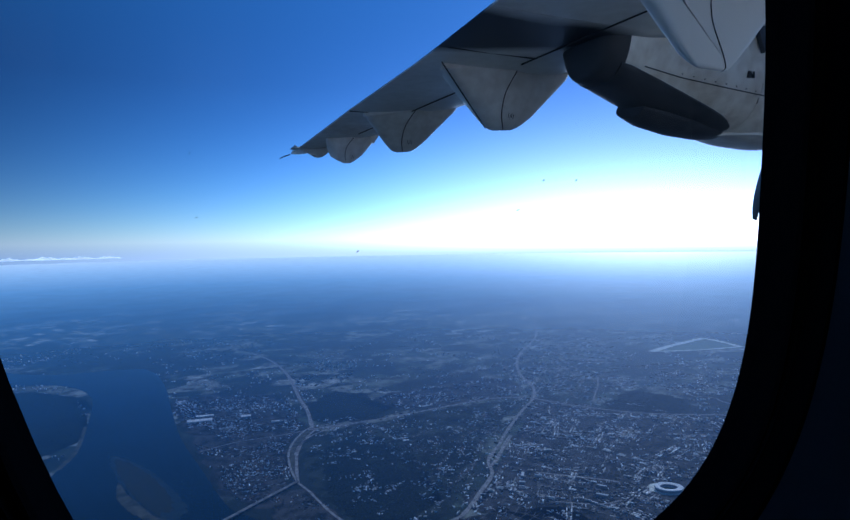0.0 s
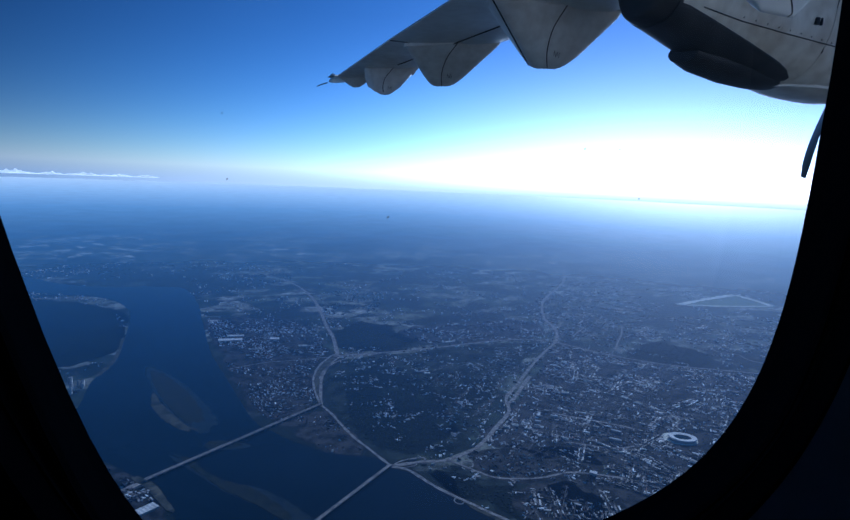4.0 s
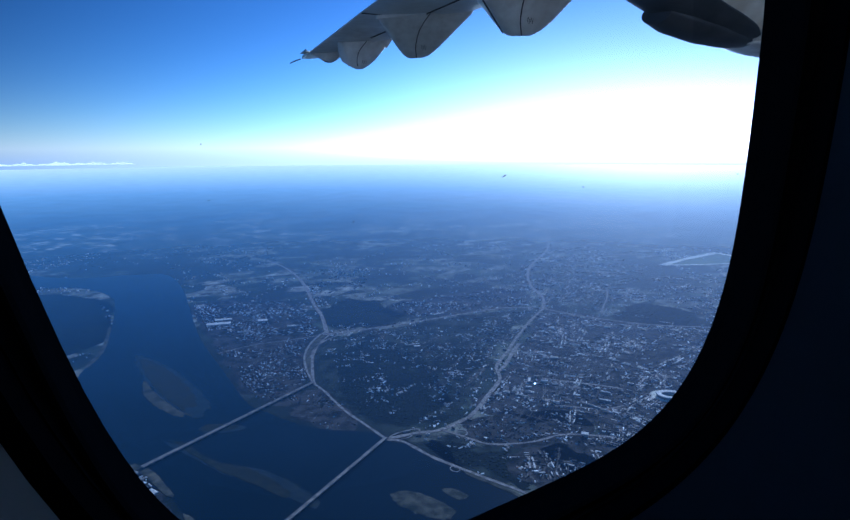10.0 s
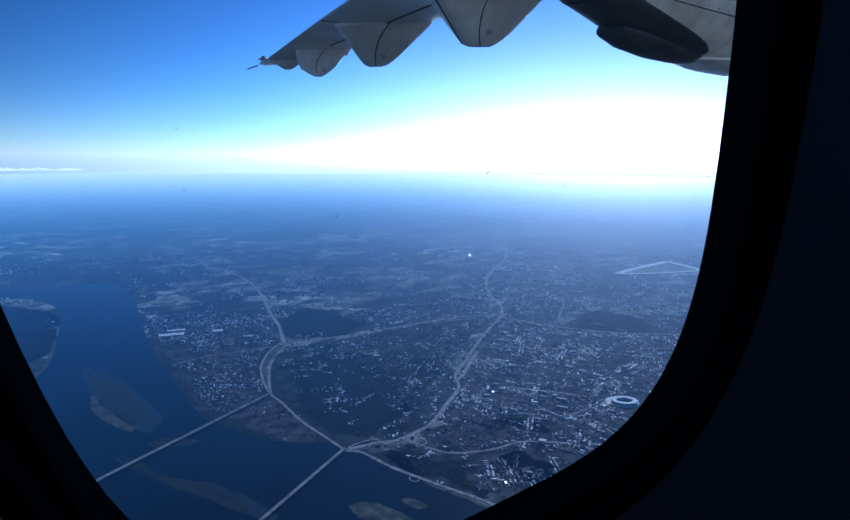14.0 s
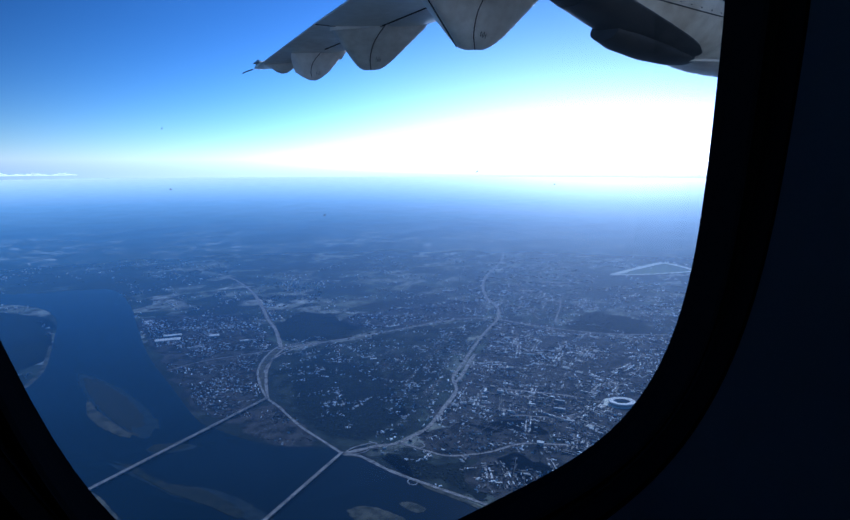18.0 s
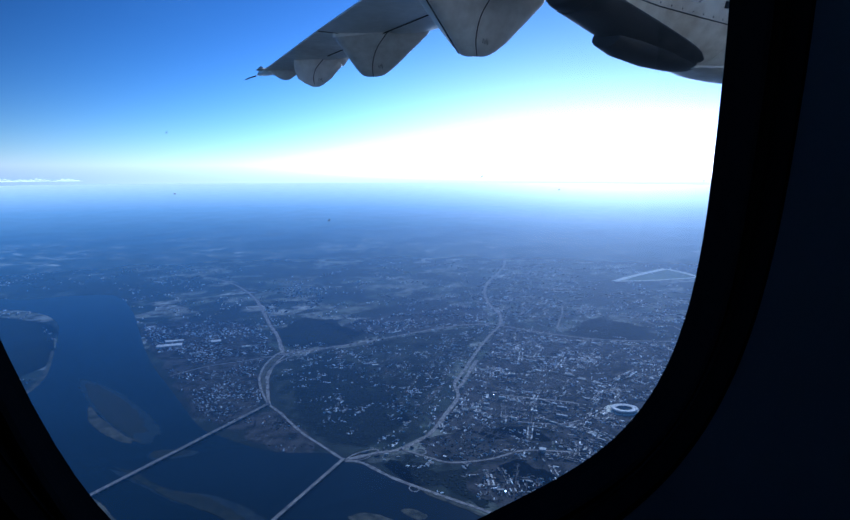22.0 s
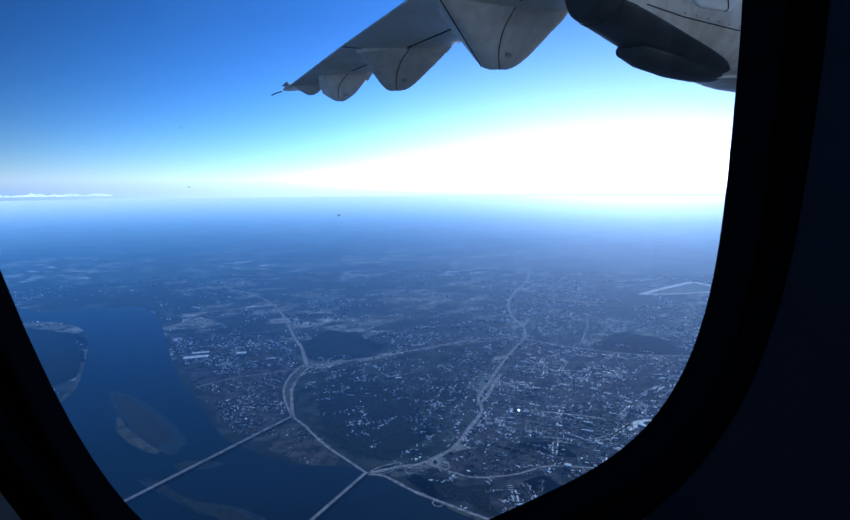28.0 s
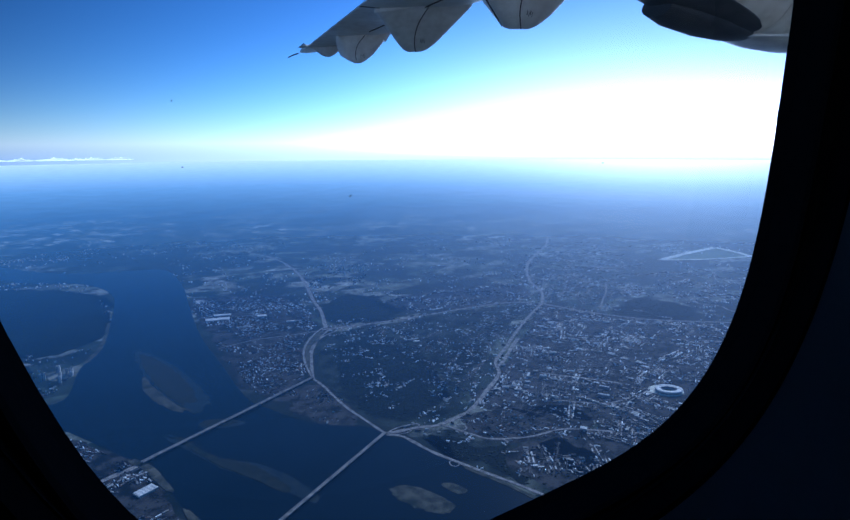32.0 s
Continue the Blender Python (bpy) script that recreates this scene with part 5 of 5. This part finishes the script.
for line, wide in [q for q in ROADS if 2.3 < q[1] < 2.9]:
    for p, q in zip(line[::2], line[2::2]):
        d = (q - p).normalized()
        for w in (-1, 1):
            if rnd.random() < 0.4 and not inside(p.x, p.y, river):
                off = wide / 2 + rnd.uniform(1.0, 2.2)
                x, y = p.x - w * d.y * off, p.y + w * d.x * off
                if free(x, y):
                    lots.append((x, y, rnd.uniform(1.2, 3.4), rnd.uniform(0.45, 0.8), rnd.uniform(0.5, 1.2), math.atan2(d.y, d.x) + rnd.choice((0, 0, 1.57))))


def bm_houses(items, gable):
    verts, faces = [], []
    for x, y, l, d, h, a in items:
        c, s = math.cos(a), math.sin(a)
        k = len(verts)
        for z in (0.0, h):
            for u, v in ((-l / 2, -d / 2), (l / 2, -d / 2), (l / 2, d / 2), (-l / 2, d / 2)):
                verts.append((x + u * c - v * s, y + u * s + v * c, -H + z))
        q = [(0, 1, 5, 4), (1, 2, 6, 5), (2, 3, 7, 6), (3, 0, 4, 7)]
        if gable and l < 1.5:
            for u in (-l / 2, l / 2):
                verts.append((x + u * c, y + u * s, -H + h + 0.3 * d))
            q += [(4, 5, 9, 8), (6, 7, 8, 9), (5, 6, 9), (7, 4, 8)]
        else:
            q += [(4, 5, 6, 7)]
        faces += [tuple(k + i for i in f) for f in q]
    return verts, faces


verts, faces = [], []
for (xa, ya), (xb, yb) in streets:
    d = Vector((xb - xa, yb - ya))
    e = d.normalized() * 0.02
    q = Vector((-d.y, d.x)).normalized() * 0.15
    k = len(verts)
    verts += [(xa - e.x + q.x, ya - e.y + q.y, -H + 0.12), (xa - e.x - q.x, ya - e.y - q.y, -H + 0.12), (xb + e.x - q.x, yb + e.y - q.y, -H + 0.12), (xb + e.x + q.x, yb + e.y + q.y, -H + 0.12)]
    faces.append((k, k + 1, k + 2, k + 3))
me = bpy.data.meshes.new("side_streets")
me.from_pydata(verts, [], faces)
me.materials.append(M_STREET)
tagged(new("side_streets", me), "thin grey side streets among the houses", "streets", kind="stuff")

# the larger blocks that lie nearest to the flight's plan are things of their own
lots.sort(key=lambda q: -(q[2] * 2.0 + q[4]) + 0.012 * math.hypot(q[0] - 1.2 * H, q[1] - 1.9 * H))
own, rest = lots[:230], lots[230:]


def unit_block():
    w = bm_box((-0.5, -0.5, 0.0), (0.5, 0.5, 0.96))
    r = bm_box((-0.515, -0.53, 0.961), (0.515, 0.53, 1.0))
    hut = bm_box((-0.12, -0.2, 1.001), (0.05, 0.2, 1.12))
    return w, r, hut


wall_bm, roof_bm, hut_bm = unit_block()
block = tagged(empty("apartment_block", land(0, 0)), "long pale apartment block with a flat grey roof", "building", group="blocks of the town")
part("wall", wall_bm, M_WALL, block)
part("roof", roof_bm, M_ROOF, block)
part("stair_head", hut_bm, M_WALL, block)
for i, (x, y, l, d, h, a) in enumerate(own):
    m = Matrix.LocRotScale((x, y, -H), Euler((0, 0, a)), None)
    ob = block if i == 0 else copy_thing(block, m)
    ob.matrix_basis = m
    ob.scale = (l, d, h * 1.1)
half = [q for q in rest if q[2] < 1.5]
other = [q for q in rest if q[2] >= 1.5]
for name, items, mat, lab in (("house_field", half, M_ROOFS, "crowd of small gabled town houses"), ("town_blocks", other, M_SLABS, "many flat-roofed town buildings in rows")):
    v, f = bm_houses(items, True)
    me = bpy.data.meshes.new(name)
    me.from_pydata(v, [], f)
    me.materials.append(mat)
    tagged(new(name, me), lab, "buildings", kind="stuff")


# tall towers on the far bank
def tower(x, y, w, d, h, a):
    t = tagged(empty("tower_block", (0, 0, 0)), "tall white residential tower on the river bank", "tower", group="towers on the river bank")
    part("wall", bm_box((-w / 2, -d / 2, 0), (w / 2, d / 2, h), 0.03), M_WALL, t)
    part("roof", bm_box((-w / 2 - 0.03, -d / 2 - 0.03, h + 0.002), (w / 2 + 0.03, d / 2 + 0.03, h + 0.12)), M_ROOF, t)
    part("plant_room", bm_box((-w / 5, -d / 5, h + 0.122), (w / 5, d / 5, h + 0.4)), M_WALL, t)
    t.matrix_basis = Matrix.LocRotScale((x * H, y * H, -H), Euler((0, 0, a)), None)


for k in range(46):
    x, y = [(-0.21, 2.98), (-0.45, 2.95), (-0.62, 2.75), (-0.75, 2.5), (-0.55, 3.05)][k % 5]
    x, y = x + rnd.gauss(0, 0.05), y + rnd.gauss(0, 0.05)
    if not inside(x * H, y * H, river):
        tower(x, y, rnd.uniform(0.9, 1.4), rnd.uniform(0.9, 2.0), rnd.uniform(2.6, 4.6), rnd.uniform(-0.2, 0.4))
for k in range(16):
    tower(rnd.uniform(1.55, 1.95), rnd.uniform(4.3, 4.65), rnd.uniform(1.0, 1.5), rnd.uniform(1.0, 2.0), rnd.uniform(2.0, 3.6), rnd.uniform(-0.2, 0.3))


def hall(x, y, w, d, h, a, mat, label):
    w, d = w * 1.7, d * 1.4
    t = tagged(empty("factory_hall", (0, 0, 0)), label, "factory", group="large halls")
    part("wall", bm_box((-w / 2, -d / 2, 0), (w / 2, d / 2, h)), M_WALL, t)
    n = max(2, int(w / 1.6))
    for i in range(n):
        x0 = -w / 2 + w * i / n
        bm = bmesh.new()
        e = w / n
        vs = [(x0 + 0.02, -d / 2, h + 0.003), (x0 + e - 0.02, -d / 2, h + 0.003), (x0 + e / 2, -d / 2, h + 0.12), (x0 + 0.02, d / 2, h + 0.003), (x0 + e - 0.02, d / 2, h + 0.003), (x0 + e / 2, d / 2, h + 0.12)]
        q = [bm.verts.new(v) for v in vs]
        for f in ((0, 1, 2), (5, 4, 3), (0, 2, 5, 3), (2, 1, 4, 5), (1, 0, 3, 4)):
            bm.faces.new([q[i2] for i2 in f])
        part("roof_bay", bm, mat, t)
    t.matrix_basis = Matrix.LocRotScale((x * H, y * H, -H), Euler((0, 0, a)), None)


hall(0.50, 3.52, 11, 4.5, 0.9, -0.2, M_WHITE, "long white-roofed factory hall near the river")
hall(0.54, 3.60, 8, 3.0, 0.8, -0.2, M_WHITE, "white-roofed factory hall near the river")
hall(0.74, 3.46, 4.5, 4.0, 1.3, -0.2, M_WHITE, "bright white hall among the works")
hall(0.47, 4.0, 5, 3.5, 0.8, 0.1, M_ROOF, "grey works hall near the river")
hall(0.60, 3.30, 6, 2.0, 0.7, -0.15, M_ROOF, "low grey works hall")
hall(0.88, 3.28, 7, 2.0, 0.7, -0.25, M_ROOF, "low grey works hall beside the road")
hall(0.02, 1.80, 5, 3.4, 0.8, 0.5, M_WHITE, "pale shopping hall near the bridge")
hall(-0.30, 2.30, 7, 1.6, 0.7, 0.4, M_WHITE, "row of white sheds near the inlet")
hall(1.72, 3.10, 6, 1.4, 0.8, 0.05, M_WHITE, "long white station hall")
hall(1.33, 2.62, 2.6, 1.6, 0.8, -0.3, M_WHITE, "small white hall in the park")
hall(1.55, 1.98, 3.6, 1.0, 1.2, 0.8, M_WHITE, "white-roofed institute building beside the avenue")
hall(1.60, 1.94, 1.0, 3.0, 1.2, 0.8, M_WHITE, "white-roofed institute wing beside the avenue")
hall(1.50, 1.92, 1.0, 2.4, 1.1, 0.8, M_WHITE, "white-roofed institute wing beside the avenue")
hall(1.41, 1.48, 1.6, 2.4, 1.6, 0.7, M_WHITE, "bright glazed office building")
hall(1.68, 1.66, 1.0, 4.6, 1.5, 0.6, M_WHITE, "long pale slab building")
hall(1.74, 1.72, 1.0, 4.0, 1.5, 0.6, M_WHITE, "long pale slab building")


def skylight(x, y, w, d, h):
    """Added glass roof, tilted so that the sun's glint meets the flight."""
    w, d = w * 0.8, d * 0.8
    at = land(x, y, h)
    up = (sun_way - at.normalized()).normalized()
    t = tagged(empty("skylight", at), "town glass roof tilted to glint towards the flight", "skylight", group="glinting skylights")
    part("frame", bm_box((-w / 2, -d / 2, -0.06), (w / 2, d / 2, -0.002)), M_WALL, t)
    part("glazing", bm_box((-w / 2 + 0.05, -d / 2 + 0.05, 0.0), (w / 2 - 0.05, d / 2 - 0.05, 0.02)), M_MIRROR, t)
    part("curb", bm_box((-w / 2, -d / 2, -h), (w / 2, d / 2, -0.061)), M_WALL, t)
    t.rotation_mode = "QUATERNION"
    t.rotation_quaternion = up.to_track_quat("Z", "Y")


for x, y, w, d in ((1.54, 1.93, 0.7, 0.5), (1.58, 1.97, 0.5, 0.35), (1.41, 1.47, 0.9, 0.7), (1.20, 1.60, 0.4, 0.3), (1.86, 3.15, 0.5, 0.4), (3.6, 4.95, 0.9, 0.7), (1.12, 1.33, 0.5, 0.4)):
    skylight(x, y, w, d, 1.2)

# oval stadium with a white ring roof
stadium = tagged(empty("stadium", land(1.95, 1.575)), "oval stadium with a wide white ring roof", "stadium")


def oval(rx, ry, z, n=48):
    return [Vector((rx * math.cos(2 * math.pi * i / n), ry * math.sin(2 * math.pi * i / n), z)) for i in range(n)]


part("roof_ring", bm_loft([oval(11.5, 9.2, 2.0), oval(11.0, 8.7, 2.7), oval(6.8, 4.8, 2.4), oval(6.9, 4.9, 2.2), oval(11.3, 9.0, 1.95), oval(11.5, 9.2, 2.0)], caps=False), M_WHITE, stadium, "white membrane roof ring", 50)
part("stand", bm_loft([oval(10.6, 8.3, 0.0), oval(10.8, 8.5, 1.9), oval(9.8, 7.6, 1.9), oval(6.0, 4.0, 0.3), oval(6.0, 4.0, 0.0)], caps=False), M_WALL, stadium, "raked concrete stand")
part("pitch", bm_sheet([(p.x, p.y) for p in oval(5.9, 3.9, 0)], 0.12), M_GRASS, stadium, "green pitch")
part("forecourt", bm_sheet([(p.x * 1.25 - 2.0, p.y * 1.3 + 1.0) for p in oval(11.5, 9.2, 0)], 0.09), M_RUNWAY, stadium, "pale paved forecourt")
stadium.rotation_euler = (0, 0, -0.6)
stadium.scale = (0.68, 0.68, 0.68)

# bright clusters of small houses among the near parks
near = []
for _ in range(330):
    cx, cy = rnd.uniform(0.85, 2.9) * H, rnd.uniform(1.35, 3.2) * H
    turn = rnd.uniform(0, 3.1)
    pale = rnd.uniform(2.0, 6.0)
    for _ in range(rnd.randint(4, 16)):
        u, v = rnd.gauss(0, pale), rnd.gauss(0, pale * 0.35)
        x, y = cx + u * math.cos(turn) - v * math.sin(turn), cy + u * math.sin(turn) + v * math.cos(turn)
        if free(x, y):
            near.append((x, y, rnd.uniform(0.5, 2.3), rnd.uniform(0.3, 0.62), rnd.uniform(0.2, 0.45), turn + rnd.choice((0, 1.57)) + rnd.uniform(-0.1, 0.1)))
v, f = bm_houses(near, True)
me = bpy.data.meshes.new("house_clusters")
me.from_pydata(v, [], f)
me.materials.append(M_HAMLET)
tagged(new("house_clusters", me), "clusters of small pale houses among the parks", "buildings", kind="stuff")

# far hamlets and pale fields between the woods
far = []
for _ in range(420):
    az, r = radians(rnd.uniform(-18, 75)), H * (3.6 + 12 * rnd.random() ** 1.5)
    cx, cy = r * math.sin(az), r * math.cos(az)
    turn = rnd.uniform(0, 3)
    for _ in range(rnd.randint(8, 30)):
        u, v = rnd.gauss(0, 14 + r * 0.012), rnd.gauss(0, 4)
        x, y = cx + u * math.cos(turn) - v * math.sin(turn), cy + u * math.sin(turn) + v * math.cos(turn)
        if free(x, y) and not any(inside(x, y, w) for w in woods):
            far.append((x, y, rnd.uniform(0.7, 2.2) * (0.5 + r / 900), rnd.uniform(0.5, 1.0) * (0.5 + r / 900), rnd.uniform(0.4, 1.2), turn + rnd.choice((0, 1.57))))
v, f = bm_houses(far, False)
me = bpy.data.meshes.new("far_hamlets")
me.from_pydata(v, [], f)
me.materials.append(M_HAMLET)
tagged(new("far_hamlets", me), "pale roofs of scattered far hamlets", "buildings", kind="stuff")
verts, faces = [], []
for _ in range(16000):
    az, r = radians(rnd.uniform(-20, 78)), H * (7.0 + 22 * rnd.random() ** 1.05)
    x, y = r * math.sin(az), r * math.cos(az)
    if 3.8 < x / H < 5.6 and 2.8 < y / H < 4.4:
        continue
    if noise.noise(Vector((x / 190, y / 190, 21.0))) < 0.02 or not free(x, y) or any(inside(x, y, w) for w in woods):
        continue
    a = 0.5 + 0.4 * noise.noise(Vector((x / 400, y / 400, 2.0))) + rnd.choice((0, 1.57))
    l, d = rnd.uniform(8, 26) * (0.4 + r / 1700), rnd.uniform(5, 13) * (0.4 + r / 1700)
    k = len(verts)
    for u, w2 in ((-l / 2, -d / 2), (l / 2, -d / 2 * rnd.uniform(0.6, 1)), (l / 2 * rnd.uniform(0.8, 1), d / 2), (-l / 2, d / 2 * rnd.uniform(0.6, 1))):
        verts.append((x + u * math.cos(a) - w2 * math.sin(a), y + u * math.sin(a) + w2 * math.cos(a), -H + 0.07 + 0.002 * (len(faces) % 9)))
    if any(inside(q[0], q[1], river) for q in verts[k:]):
        del verts[k:]
        continue
    faces.append((k, k + 1, k + 2, k + 3))
me = bpy.data.meshes.new("fields")
me.from_pydata(verts, [], faces)
me.materials.append(M_FIELDS)
tagged(new("fields", me), "pale bare fields between the woods", "fields", kind="stuff")

# trees: many small crowns in the woods, parks and along the streets
crowns = []
for w, count in zip(woods, (700, 600, 3200, 500, 1400, 300, 300)):
    x0, x1 = min(p[0] for p in w), max(p[0] for p in w)
    y0, y1 = min(p[1] for p in w), max(p[1] for p in w)
    n = 0
    while n < count:
        x, y = rnd.uniform(x0, x1), rnd.uniform(y0, y1)
        n += 1
        if inside(x, y, w) and free(x, y):
            crowns.append((x, y, rnd.uniform(0.3, 0.75)))
for _ in range(16000):
    x, y = rnd.uniform(-0.6, 3.0) * H, rnd.uniform(1.1, 3.6) * H
    if noise.noise(Vector((x / 30, y / 30, 8.0))) > -0.05 and free(x, y):
        crowns.append((x, y, rnd.uniform(0.18, 0.5)))
for name, pts, mat, lab in ISLANDS:
    if mat is M_ISLAND:
        poly = flat(pts, 1.5)
        for _ in range(700):
            x, y = rnd.uniform(min(p[0] for p in poly), max(p[0] for p in poly)), rnd.uniform(min(p[1] for p in poly), max(p[1] for p in poly))
            if inside(x, y, poly):
                crowns.append((x, y, rnd.uniform(0.12, 0.35)))
verts, faces = [], []
for x, y, r in crowns:
    k = len(verts)
    n = 6
    a0 = rnd.random() * 6
    for z, q in ((0.05, 0.85), (0.25, 1.0), (0.48, 0.7)):
        for i in range(n):
            f = r * q * rnd.uniform(0.7, 1.25)
            verts.append((x + f * math.cos(a0 + i * math.pi / 3), y + f * math.sin(a0 + i * math.pi / 3), -H + z * r + 0.05))
    verts.append((x, y, -H + 0.6 * r))
    for b in (0, 6):
        for i in range(n):
            faces.append((k + b + i, k + b + (i + 1) % n, k + b + 6 + (i + 1) % n, k + b + 6 + i))
    for i in range(n):
        faces.append((k + 12 + i, k + 12 + (i + 1) % n, k + 18))
me = bpy.data.meshes.new("trees")
me.from_pydata(verts, [], faces)
me.materials.append(M_TREES)
tagged(new("trees", me), "dark bare tree crowns in woods and parks", "trees", kind="stuff")

# sheet that carries the painted haze, and far clouds
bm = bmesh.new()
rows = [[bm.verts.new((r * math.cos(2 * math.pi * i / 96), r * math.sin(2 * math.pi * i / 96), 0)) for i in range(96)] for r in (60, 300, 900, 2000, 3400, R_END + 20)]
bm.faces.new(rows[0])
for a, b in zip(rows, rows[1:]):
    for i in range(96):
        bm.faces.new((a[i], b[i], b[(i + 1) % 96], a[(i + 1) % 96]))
haze = tagged(obj("haze_layer", bm, M_HAZE), "thin sheet with blue ground haze painted in, denser towards the horizon", "haze", kind="structure")
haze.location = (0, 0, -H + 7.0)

for c in range(9):
    az = radians(-10.0 + 1.35 * c + rnd.uniform(-0.5, 0.5))
    bm = bmesh.new()
    wide, tall = rnd.uniform(50, 110), rnd.uniform(13, 28) * (1.15 - 0.05 * c)
    out, side_way = Vector((math.sin(az), math.cos(az), 0)), Vector((math.cos(az), -math.sin(az), 0))
    grid = []
    for i in range(41):
        u = -1 + i / 20
        top = tall * (1 - abs(u) ** 1.6) * (0.55 + 0.75 * abs(noise.noise(Vector((u * 4.5, c * 3.1, 0.5)))) + 0.35 * abs(noise.noise(Vector((u * 11, c, 2.5)))))
        col = []
        for j in range(9):
            v = j / 8
            bulge = 26 * math.sin(math.pi * min(1, v + 0.1)) + 10 * noise.noise(Vector((u * 7, v * 4, c)))
            p = out * (4700 - bulge) + side_way * (u * wide + 4 * noise.noise(Vector((u * 9, v * 5, c + 4))))
            col.append(bm.verts.new((p.x, p.y, -104 + top * v)))
        grid.append(col)
    for a, b in zip(grid, grid[1:]):
        for j in range(8):
            bm.faces.new((a[j], b[j], b[j + 1], a[j + 1]))
    tagged(obj("cloud", bm, M_CLOUD, smooth=80), "small white cumulus cloud low over the horizon", "cloud", group="clouds over the horizon")
